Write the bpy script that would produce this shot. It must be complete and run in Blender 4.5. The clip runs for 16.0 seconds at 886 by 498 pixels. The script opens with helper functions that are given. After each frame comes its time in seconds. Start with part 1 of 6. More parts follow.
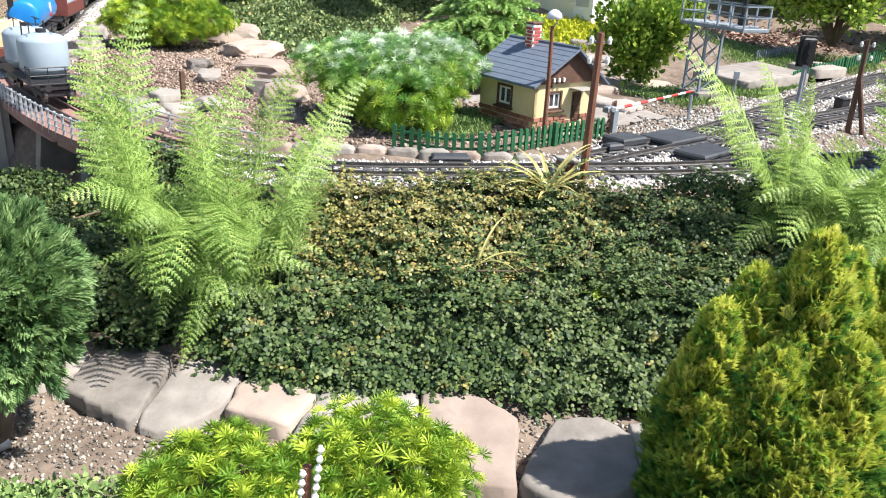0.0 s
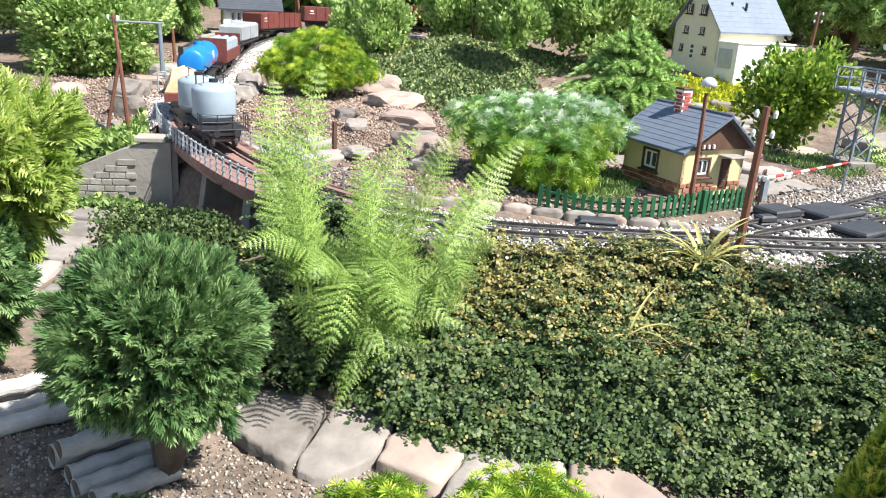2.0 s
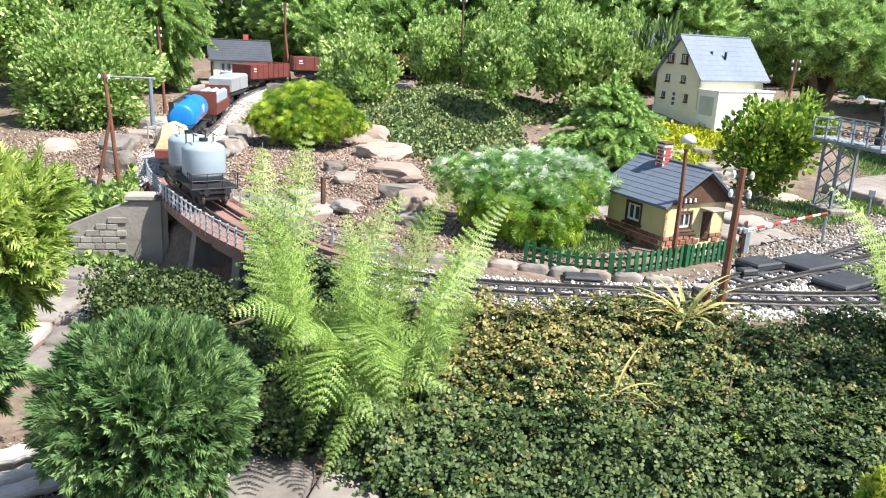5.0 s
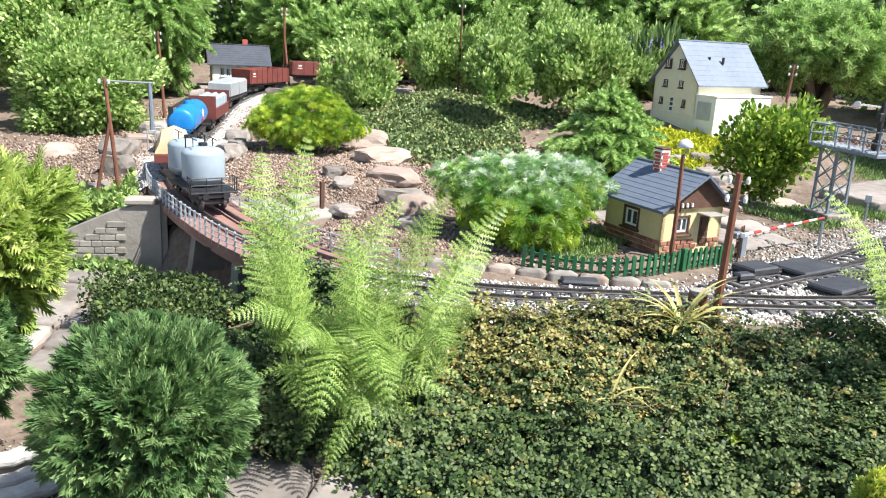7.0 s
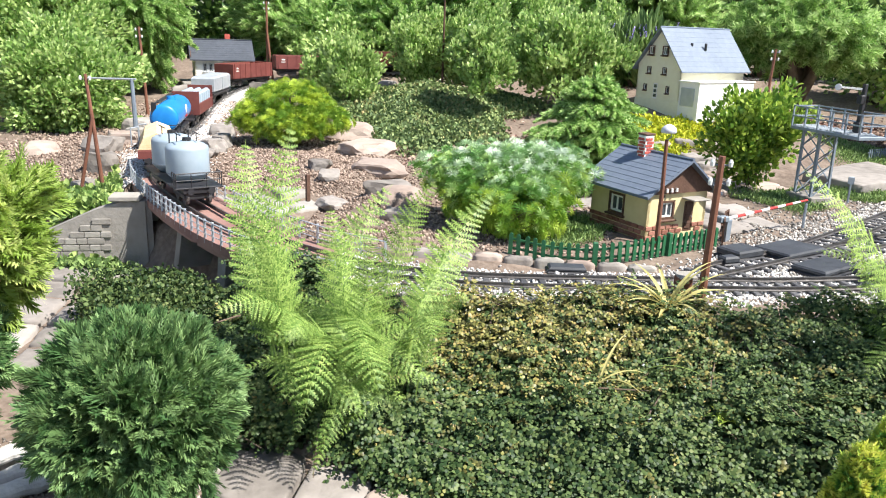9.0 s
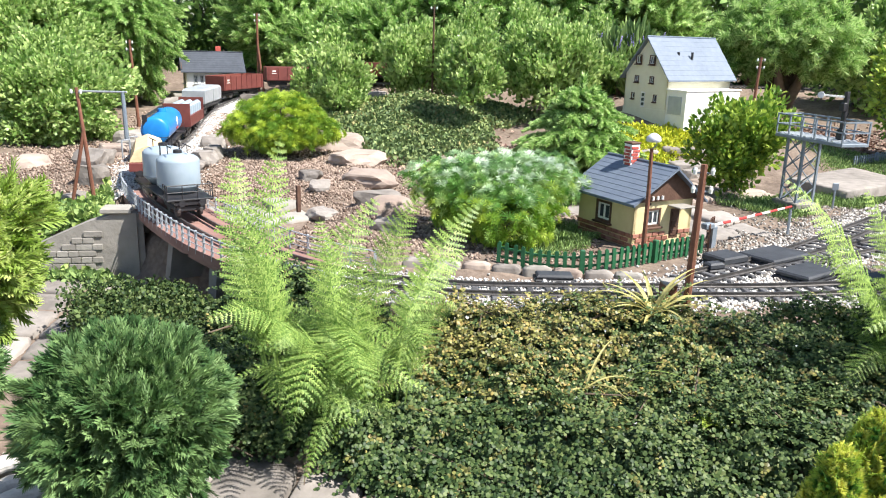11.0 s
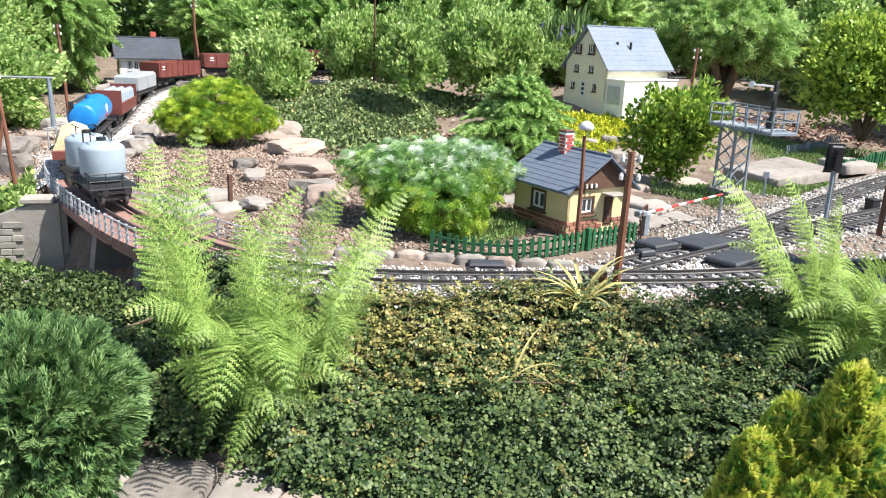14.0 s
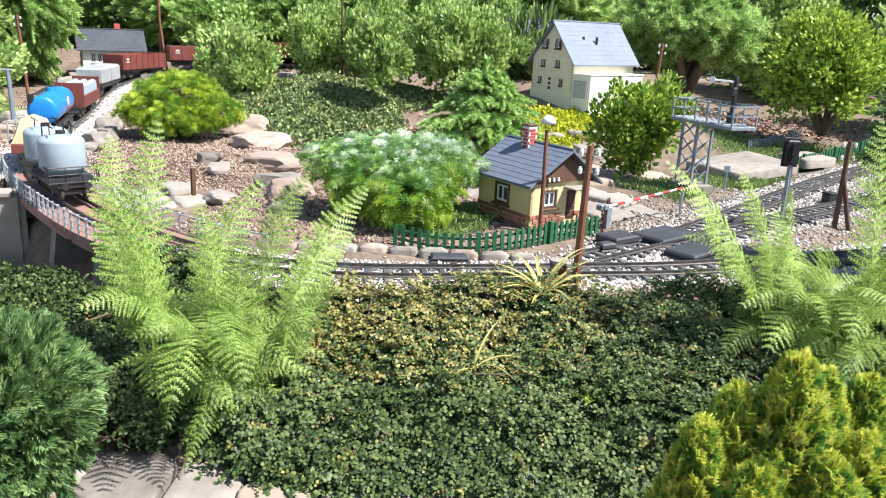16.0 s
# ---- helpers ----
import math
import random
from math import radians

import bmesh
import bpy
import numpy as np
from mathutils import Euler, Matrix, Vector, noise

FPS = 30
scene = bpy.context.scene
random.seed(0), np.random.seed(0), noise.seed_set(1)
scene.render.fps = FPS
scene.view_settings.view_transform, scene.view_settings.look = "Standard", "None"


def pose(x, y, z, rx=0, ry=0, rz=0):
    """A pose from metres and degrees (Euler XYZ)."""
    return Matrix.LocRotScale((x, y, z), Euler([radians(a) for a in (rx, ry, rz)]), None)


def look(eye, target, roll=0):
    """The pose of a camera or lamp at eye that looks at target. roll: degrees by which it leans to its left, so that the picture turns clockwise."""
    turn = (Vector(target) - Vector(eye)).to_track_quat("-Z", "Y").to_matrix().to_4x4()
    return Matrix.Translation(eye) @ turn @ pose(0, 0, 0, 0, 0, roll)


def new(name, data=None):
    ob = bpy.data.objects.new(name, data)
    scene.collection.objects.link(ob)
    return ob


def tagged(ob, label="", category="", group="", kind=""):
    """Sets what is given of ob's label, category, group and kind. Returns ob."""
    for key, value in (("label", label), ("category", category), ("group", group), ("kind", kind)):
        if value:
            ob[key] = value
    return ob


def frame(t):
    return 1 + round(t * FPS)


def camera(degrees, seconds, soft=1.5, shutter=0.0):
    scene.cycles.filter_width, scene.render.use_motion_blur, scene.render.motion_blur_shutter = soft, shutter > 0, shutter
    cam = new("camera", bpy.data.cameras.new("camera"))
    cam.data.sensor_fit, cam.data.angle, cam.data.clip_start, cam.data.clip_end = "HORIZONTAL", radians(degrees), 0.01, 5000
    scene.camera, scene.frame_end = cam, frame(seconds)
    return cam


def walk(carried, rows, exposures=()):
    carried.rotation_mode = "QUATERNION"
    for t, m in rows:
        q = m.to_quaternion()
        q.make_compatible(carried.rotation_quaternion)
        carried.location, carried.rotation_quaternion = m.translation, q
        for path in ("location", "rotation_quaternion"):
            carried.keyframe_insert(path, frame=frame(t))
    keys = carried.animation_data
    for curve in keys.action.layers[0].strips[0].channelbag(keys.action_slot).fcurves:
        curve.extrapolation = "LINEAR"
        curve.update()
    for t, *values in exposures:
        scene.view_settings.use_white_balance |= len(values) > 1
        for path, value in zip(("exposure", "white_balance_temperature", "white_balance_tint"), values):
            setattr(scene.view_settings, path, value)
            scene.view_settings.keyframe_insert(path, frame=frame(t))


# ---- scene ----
cam = camera(58.6, 16.0, 1.1)
METRES, EYE, TILT, LEAN, TURN = 0.22, 0.32, -25.0, 0.0, 0.0
PATH = [
    (0, (0.025, -0.058, 0.312), (-0.003, 1.808, -0.407), 2.7),
    (0.5, (0.006, -0.056, 0.313), (-0.15, 1.806, -0.399), 2.9),
    (1, (-0.01, -0.06, 0.32), (-0.253, 1.804, -0.363), 3.2),
    (1.5, (-0.024, -0.063, 0.325), (-0.31, 1.804, -0.334), 3.4),
    (2, (-0.032, -0.068, 0.334), (-0.338, 1.807, -0.294), 3.6),
    (2.5, (-0.033, -0.076, 0.346), (-0.341, 1.804, -0.264), 3.7),
    (3, (-0.038, -0.075, 0.358), (-0.377, 1.795, -0.263), 2.9),
    (3.5, (-0.032, -0.08, 0.364), (-0.362, 1.809, -0.202), 3.4),
    (4, (-0.031, -0.079, 0.367), (-0.332, 1.816, -0.199), 3.4),
    (4.5, (-0.029, -0.075, 0.369), (-0.321, 1.827, -0.176), 3.0),
    (7, (-0.026, -0.081, 0.371), (-0.316, 1.828, -0.152), 3.1),
    (7.5, (-0.025, -0.083, 0.372), (-0.312, 1.826, -0.151), 2.8),
    (8, (-0.024, -0.083, 0.37), (-0.299, 1.826, -0.161), 2.7),
    (8.5, (-0.025, -0.083, 0.368), (-0.297, 1.826, -0.164), 2.4),
    (9, (-0.022, -0.084, 0.367), (-0.282, 1.824, -0.173), 2.1),
    (11.5, (-0.013, -0.099, 0.372), (-0.257, 1.818, -0.143), 1.7),
    (12, (-0.014, -0.096, 0.369), (-0.264, 1.816, -0.163), 1.8),
    (12.5, (-0.012, -0.084, 0.363), (-0.241, 1.819, -0.207), 1.7),
    (13, (0.0, -0.076, 0.364), (-0.166, 1.836, -0.195), 2.4),
    (13.5, (0.007, -0.075, 0.365), (-0.121, 1.849, -0.166), 3.0),
    (14, (0.015, -0.08, 0.366), (-0.102, 1.843, -0.171), 2.3),
    (14.5, (0.017, -0.079, 0.365), (-0.103, 1.844, -0.169), 2.5),
    (15, (0.02, -0.079, 0.365), (-0.084, 1.847, -0.165), 2.5),
    (15.5, (0.028, -0.081, 0.366), (-0.048, 1.841, -0.183), 2.2),
    (16, (0.031, -0.086, 0.367), (-0.015, 1.837, -0.181), 2.7),
]
walk(cam, [(t, look(eye, target, roll)) for t, eye, target, roll in PATH])

# ---- world, sun, exposure ----
SUN_EL, SUN_AZ = 54.0, 106.0          # elevation; azimuth clockwise from +y
world = bpy.data.worlds.new("world")
scene.world = world
world.use_nodes = True
wn = world.node_tree.nodes
sky = wn.new("ShaderNodeTexSky")
sky.sky_type = "NISHITA"
sky.sun_disc = False
sky.sun_elevation, sky.sun_rotation = radians(SUN_EL), radians(SUN_AZ)
world.node_tree.links.new(sky.outputs[0], wn["Background"].inputs[0])
wn["Background"].inputs[1].default_value = 0.092
sun = new("sun", bpy.data.lights.new("sun", "SUN"))
sun.data.energy, sun.data.angle, sun.data.color = 5.0, radians(0.6), (1.0, 0.96, 0.90)
sd = Vector((math.sin(radians(SUN_AZ)) * math.cos(radians(SUN_EL)), math.cos(radians(SUN_AZ)) * math.cos(radians(SUN_EL)), math.sin(radians(SUN_EL))))
sun.matrix_world = look(sd * 20, (0, 0, 0))
scene.view_settings.exposure = 1.03

rng = np.random.default_rng(7)


# ---- materials ----
def mat(name, c1, c2, rough=0.7, scale=40.0, bump=0.3, bscale=None, metal=0.0, spec=0.4, island=0.0, obj=0.0, translucent=0.0, c3=None, fine=0.5):
    """Two tones mixed by noise at two scales; island/obj: how far single pieces differ."""
    m = bpy.data.materials.new(name)
    m.use_nodes = True
    nt = m.node_tree
    N, L = nt.nodes, nt.links
    b = N["Principled BSDF"]
    tc = N.new("ShaderNodeTexCoord")
    n1 = N.new("ShaderNodeTexNoise"); n1.inputs["Scale"].default_value = scale; n1.inputs["Detail"].default_value = 6
    n2 = N.new("ShaderNodeTexNoise"); n2.inputs["Scale"].default_value = scale * 0.15; n2.inputs["Detail"].default_value = 3
    geo = N.new("ShaderNodeNewGeometry")
    L.new(geo.outputs["Position"], n1.inputs["Vector"]); L.new(geo.outputs["Position"], n2.inputs["Vector"])
    mx = N.new("ShaderNodeMath"); mx.operation = "MULTIPLY_ADD"
    L.new(n1.outputs["Fac"], mx.inputs[0]); mx.inputs[1].default_value = fine
    mb = N.new("ShaderNodeMath"); mb.operation = "MULTIPLY"
    L.new(n2.outputs["Fac"], mb.inputs[0]); mb.inputs[1].default_value = 1 - fine
    L.new(mb.outputs[0], mx.inputs[2])
    fac = mx.outputs[0]
    for src, amount in ((("island", island), ("obj", obj))):
        if amount:
            if src == "island":
                r = geo.outputs["Random Per Island"]
            else:
                oi = N.new("ShaderNodeObjectInfo"); r = oi.outputs["Random"]
            a = N.new("ShaderNodeMath"); a.operation = "MULTIPLY_ADD"
            L.new(r, a.inputs[0]); a.inputs[1].default_value = amount; a.inputs[2].default_value = -amount / 2
            s = N.new("ShaderNodeMath"); s.operation = "ADD"
            L.new(fac, s.inputs[0]); L.new(a.outputs[0], s.inputs[1])
            fac = s.outputs[0]
    ramp = N.new("ShaderNodeValToRGB")
    e = ramp.color_ramp.elements
    e[0].position, e[0].color = 0.3, (*c1, 1)
    e[1].position, e[1].color = 0.7, (*c2, 1)
    if c3:
        x = e.new(0.86); x.color = (*c3, 1)
    L.new(fac, ramp.inputs[0])
    L.new(ramp.outputs[0], b.inputs["Base Color"])
    b.inputs["Roughness"].default_value = rough
    b.inputs["Metallic"].default_value = metal
    b.inputs["Specular IOR Level"].default_value = spec
    if bump:
        nb = N.new("ShaderNodeTexNoise"); nb.inputs["Scale"].default_value = bscale or scale * 3; nb.inputs["Detail"].default_value = 5
        L.new(geo.outputs["Position"], nb.inputs["Vector"])
        bp = N.new("ShaderNodeBump"); bp.inputs["Strength"].default_value = bump; bp.inputs["Distance"].default_value = 0.002
        L.new(nb.outputs["Fac"], bp.inputs["Height"]); L.new(bp.outputs[0], b.inputs["Normal"])
    if translucent:
        t = N.new("ShaderNodeBsdfTranslucent")
        L.new(ramp.outputs[0], t.inputs["Color"])
        ms = N.new("ShaderNodeMixShader"); ms.inputs[0].default_value = translucent
        L.new(b.outputs[0], ms.inputs[1]); L.new(t.outputs[0], ms.inputs[2])
        L.new(ms.outputs[0], N["Material Output"].inputs["Surface"])
    return m


def leafmat(name, c1, c2, c3=None, scale=9.0, island=0.75, rough=0.45, tr=0.3, spec=0.4):
    c1, c2, c3 = ((c[0], c[1], c[2] * 1.1 + 0.006) if c else None for c in (c1, c2, c3))
    return mat(name, c1, c2, rough, scale, 0, None, 0, spec, island, 0, tr, c3, 0.4)


M = dict(
    soil=mat("soil", (0.10, 0.075, 0.06), (0.28, 0.22, 0.175), 0.95, 90, 0.9, 160, spec=0.1),
    stone=mat("sandstone", (0.165, 0.148, 0.132), (0.37, 0.335, 0.305), 0.9, 32, 1.0, 70, spec=0.2, obj=0.35),
    pinkstone=mat("pink_sandstone", (0.25, 0.195, 0.165), (0.45, 0.37, 0.315), 0.9, 20, 0.7, 80, spec=0.2, obj=0.3),
    concrete=mat("concrete", (0.20, 0.185, 0.165), (0.35, 0.33, 0.295), 0.9, 30, 0.6, 120, spec=0.2, obj=0.25),
    ballast=mat("ballast", (0.40, 0.385, 0.37), (0.76, 0.74, 0.71), 0.85, 200, 0.5, 400, spec=0.2, island=0.5),
    gravel=mat("gravel", (0.13, 0.09, 0.07), (0.40, 0.31, 0.25), 0.9, 120, 0.4, 300, spec=0.15, island=0.8),
    mulch=mat("bark_mulch", (0.13, 0.075, 0.06), (0.46, 0.32, 0.26), 0.9, 90, 0.4, 300, spec=0.15, island=0.8),
    rail=mat("weathered_rail", (0.07, 0.065, 0.065), (0.18, 0.17, 0.165), 0.45, 80, 0.2, metal=0.6),
    sleeper=mat("sleeper_plastic", (0.05, 0.05, 0.055), (0.13, 0.13, 0.135), 0.7, 120, 0.4, obj=0.3),
    deck=mat("deck_brown", (0.22, 0.12, 0.10), (0.35, 0.215, 0.18), 0.8, 40, 0.4, obj=0.2),
    silver=mat("silver_paint", (0.36, 0.39, 0.43), (0.52, 0.55, 0.58), 0.45, 60, 0.1, metal=0.3),
    steel=mat("grey_blue_steel", (0.17, 0.21, 0.25), (0.30, 0.34, 0.39), 0.55, 60, 0.2, metal=0.2),
    cream=mat("cream_render", (0.60, 0.50, 0.27), (0.72, 0.61, 0.36), 0.85, 60, 0.3),
    cream2=mat("pale_cream_render", (0.72, 0.68, 0.50), (0.80, 0.77, 0.60), 0.85, 60, 0.3),
    white=mat("white_paint", (0.74, 0.73, 0.69), (0.84, 0.83, 0.80), 0.6, 60, 0.1),
    roof=mat("slate_roof", (0.085, 0.11, 0.155), (0.14, 0.17, 0.22), 0.6, 60, 0.2, obj=0.3),
    roof2=mat("pale_roof", (0.13, 0.165, 0.22), (0.19, 0.23, 0.29), 0.55, 60, 0.15, obj=0.2),
    roof3=mat("dark_roof", (0.025, 0.032, 0.045), (0.055, 0.065, 0.085), 0.65, 60, 0.2, obj=0.2),
    brick=mat("red_brick", (0.36, 0.06, 0.05), (0.50, 0.12, 0.09), 0.8, 90, 0.3, obj=0.4),
    hutbrick=mat("brown_brick", (0.24, 0.10, 0.07), (0.38, 0.18, 0.13), 0.85, 90, 0.3, obj=0.5),
    brown=mat("dark_brown_wood", (0.06, 0.03, 0.02), (0.14, 0.075, 0.05), 0.7, 90, 0.3),
    rust=mat("red_brown_pole", (0.13, 0.05, 0.03), (0.24, 0.105, 0.065), 0.7, 70, 0.3),
    green=mat("green_fence_paint", (0.012, 0.085, 0.035), (0.03, 0.15, 0.065), 0.5, 70, 0.2, obj=0.2),
    black=mat("black_plastic", (0.012, 0.012, 0.014), (0.035, 0.035, 0.04), 0.5, 60, 0.2),
    darkplate=mat("dark_crossing_plate", (0.025, 0.028, 0.034), (0.06, 0.065, 0.075), 0.6, 60, 0.2),
    red=mat("red_paint", (0.45, 0.03, 0.03), (0.60, 0.06, 0.05), 0.5, 60, 0.1),
    wagon=mat("wagon_red_brown", (0.115, 0.030, 0.027), (0.19, 0.055, 0.045), 0.6, 50, 0.2),
    locored=mat("loco_red", (0.26, 0.01, 0.02), (0.34, 0.02, 0.035), 0.35, 50, 0.05),
    blue=mat("tank_blue", (0.01, 0.17, 0.50), (0.02, 0.24, 0.62), 0.35, 50, 0.05),
    silo=mat("silo_grey", (0.25, 0.32, 0.38), (0.35, 0.42, 0.48), 0.45, 40, 0.1),
    coal=mat("coal_load", (0.02, 0.02, 0.025), (0.09, 0.09, 0.10), 0.7, 150, 0.9, 200),
    sand=mat("sand_load", (0.62, 0.42, 0.22), (0.80, 0.60, 0.38), 0.95, 120, 0.6, 250),
    bark=mat("bark", (0.07, 0.05, 0.035), (0.20, 0.15, 0.11), 0.9, 60, 0.9, 140),
    log=mat("weathered_log", (0.30, 0.28, 0.25), (0.62, 0.60, 0.57), 0.9, 45, 0.8, 160),
    lampglass=mat("milky_lamp_glass", (0.55, 0.56, 0.62), (0.68, 0.69, 0.74), 0.25, 60, 0),
    porcelain=mat("white_porcelain", (0.75, 0.75, 0.74), (0.85, 0.85, 0.84), 0.25, 60, 0),
    blossom=mat("lavender_blossom", (0.20, 0.16, 0.45), (0.38, 0.32, 0.62), 0.8, 60, 0, island=0.6),
    cotleaf=leafmat("cotoneaster_leaf", (0.028, 0.058, 0.012), (0.125, 0.18, 0.048), (0.20, 0.225, 0.075), 11.0, 0.62, 0.5, 0.15, 0.25),
    greygravel=mat("grey_gravel", (0.16, 0.145, 0.13), (0.46, 0.43, 0.39), 0.9, 120, 0.4, 300, spec=0.15, island=0.8),
    greysoil=mat("grey_brown_gravel", (0.13, 0.115, 0.10), (0.42, 0.38, 0.33), 0.9, 120, 0.4, 300, spec=0.15, island=0.9),
    moundleaf=leafmat("mound_leaf", (0.10, 0.155, 0.05), (0.30, 0.38, 0.13), (0.42, 0.36, 0.15), 6.0, 0.7, 0.55, 0.15, 0.25),
    fern=leafmat("fern_green", (0.13, 0.24, 0.035), (0.41, 0.545, 0.125), None, 7.0, 0.5, 0.5, 0.34),
    thuja=leafmat("thuja_green", (0.065, 0.15, 0.035), (0.25, 0.39, 0.125), None, 14, 0.5, 0.6, 0.25),
    goldthuja=leafmat("golden_thuja", (0.10, 0.26, 0.035), (0.42, 0.56, 0.08), None, 11, 0.7, 0.55, 0.42),
    spruce=leafmat("young_spruce_green", (0.16, 0.30, 0.025), (0.50, 0.62, 0.06), None, 14, 0.7, 0.5, 0.3),
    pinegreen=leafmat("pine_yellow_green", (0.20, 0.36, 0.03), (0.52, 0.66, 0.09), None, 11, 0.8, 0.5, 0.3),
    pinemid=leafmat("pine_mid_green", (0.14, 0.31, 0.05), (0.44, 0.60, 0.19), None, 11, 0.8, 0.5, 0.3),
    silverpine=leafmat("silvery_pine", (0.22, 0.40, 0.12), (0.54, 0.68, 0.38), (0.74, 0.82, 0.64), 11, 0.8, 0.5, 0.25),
    spruce2=leafmat("spruce_green", (0.20, 0.37, 0.07), (0.54, 0.70, 0.25), None, 9, 0.7, 0.5, 0.42),
    laurel=leafmat("laurel_leaf", (0.20, 0.34, 0.07), (0.56, 0.70, 0.24), None, 7, 0.9, 0.35, 0.42),
    laureld=leafmat("dark_laurel_leaf", (0.06, 0.13, 0.03), (0.22, 0.36, 0.08), None, 6, 0.8, 0.4, 0.15),
    yellowbush=leafmat("yellow_green_leaf", (0.13, 0.25, 0.025), (0.44, 0.57, 0.08), None, 7, 0.8, 0.4, 0.35),
    moss=leafmat("moss_green", (0.11, 0.19, 0.045), (0.31, 0.43, 0.13), None, 14, 0.7, 0.8, 0.2),
    weed=leafmat("weed_green", (0.14, 0.24, 0.05), (0.42, 0.54, 0.15), None, 14, 0.7, 0.6, 0.3),
    yellowconifer=leafmat("yellow_green_conifer", (0.34, 0.48, 0.08), (0.70, 0.80, 0.24), None, 11, 0.6, 0.5, 0.5),
    sedum=leafmat("yellow_stonecrop", (0.34, 0.42, 0.02), (0.62, 0.62, 0.04), None, 14, 0.7, 0.7, 0.2),
    straw=leafmat("dry_blade", (0.38, 0.35, 0.09), (0.64, 0.58, 0.22), None, 30, 0.6, 0.6, 0.3),
)
gm = bpy.data.materials.new("window_glass")
gm.use_nodes = True
g_ = gm.node_tree.nodes["Principled BSDF"]
g_.inputs["Base Color"].default_value = (0.06, 0.07, 0.08, 1)
g_.inputs["Roughness"].default_value = 0.08
g_.inputs["Specular IOR Level"].default_value = 0.7
M["glass"] = gm


# ---- mesh helpers ----
def mesh(name, v, f, material, smooth=False):
    me = bpy.data.meshes.new(name)
    me.from_pydata([tuple(p) for p in v], [], [tuple(q) for q in f])
    me.materials.append(material)
    if smooth:
        me.shade_smooth()
    return me


def trimesh(name, v, t, material):
    """From numpy arrays of places and triangles."""
    me = bpy.data.meshes.new(name)
    v, t = np.asarray(v, np.float32), np.asarray(t, np.int32)
    me.vertices.add(len(v)); me.vertices.foreach_set("co", v.ravel())
    me.loops.add(t.size); me.loops.foreach_set("vertex_index", t.ravel())
    me.polygons.add(len(t)); me.polygons.foreach_set("loop_start", np.arange(0, t.size, 3, dtype=np.int32))
    me.update(calc_edges=True)
    me.materials.append(material)
    return me


def put(name, me, parent=None, m=None, label="", category="", group="", kind=""):
    ob = new(name, me)
    if m is not None:
        ob.matrix_basis = m
    if parent is not None:
        ob.parent = parent
    return tagged(ob, label, category, group, kind)


def thing(name, m, label, category, group="", kind=""):
    return put(name, None, None, m, label, category, group, kind)


class Geo:
    """Gathers simple bevelled forms into one mesh."""
    def __init__(self):
        self.v, self.f = [], []

    def add(self, v, f):
        k = len(self.v)
        self.v += [Vector(p) for p in v]
        self.f += [[i + k for i in q] for q in f]
        return self

    def box(self, c, s, bevel=0.0, m=None):
        """Box of centre c and size s, with its edges along z and x cut off by bevel."""
        x, y, z = (a / 2 for a in s)
        b = min(bevel, x * 0.9, y * 0.9, z * 0.9)
        if b <= 0:
            v = [(i * x, j * y, k * z) for k in (-1, 1) for i, j in ((-1, -1), (1, -1), (1, 1), (-1, 1))]
            f = [(3, 2, 1, 0), (4, 5, 6, 7)] + [(i, (i + 1) % 4, (i + 1) % 4 + 4, i + 4) for i in range(4)]
        else:
            v = []
            for zz, q in ((-z, b), (-z + b, 0), (z - b, 0), (z, b)):
                for i, j in ((-1, -1), (1, -1), (1, 1), (-1, 1)):
                    v.append((i * (x - q), j * (y - q), zz))
            f = [(3, 2, 1, 0), (12, 13, 14, 15)]
            for r in range(3):
                f += [(r * 4 + i, r * 4 + (i + 1) % 4, r * 4 + 4 + (i + 1) % 4, r * 4 + 4 + i) for i in range(4)]
        M4 = (m or Matrix.Identity(4)) @ Matrix.Translation(c)
        return self.add([M4 @ Vector(p) for p in v], f)

    def tube(self, pts, radii, n=8, caps=True):
        """Round bar along pts, with a radius at each."""
        pts = [Vector(p) for p in pts]
        if not isinstance(radii, (list, tuple)):
            radii = [radii] * len(pts)
        k = len(self.v)
        for i, p in enumerate(pts):
            d = (pts[min(i + 1, len(pts) - 1)] - pts[max(i - 1, 0)]).normalized()
            a = d.orthogonal().normalized() if abs(d.z) < 0.99 else Vector((1, 0, 0))
            a = (a - d * a.dot(d)).normalized()
            b = d.cross(a)
            self.v += [p + (a * math.cos(w) + b * math.sin(w)) * radii[i] for w in (2 * math.pi * j / n for j in range(n))]
        for i in range(len(pts) - 1):
            self.f += [[k + i * n + j, k + i * n + (j + 1) % n, k + (i + 1) * n + (j + 1) % n, k + (i + 1) * n + j] for j in range(n)]
        if caps:
            self.f += [[k + j for j in reversed(range(n))], [k + (len(pts) - 1) * n + j for j in range(n)]]
        return self

    def prism(self, poly, axis, a, b, m=None):
        """Polygon of 2D places drawn out along an axis from a to b."""
        n = len(poly)
        def p3(p, h):
            return {"x": (h, p[0], p[1]), "y": (p[0], h, p[1]), "z": (p[0], p[1], h)}[axis]
        v = [p3(p, a) for p in poly] + [p3(p, b) for p in poly]
        if m:
            v = [m @ Vector(q) for q in v]
        f = [list(range(n)), list(range(2 * n - 1, n - 1, -1))] + [[i + n, (i + 1) % n + n, (i + 1) % n, i] for i in range(n)]
        return self.add(v, f)

    def mesh(self, name, material, smooth=False):
        me = mesh(name, self.v, self.f, material, smooth)
        bm = bmesh.new(); bm.from_mesh(me)
        bmesh.ops.recalc_face_normals(bm, faces=bm.faces)
        bm.to_mesh(me); bm.free()
        return me


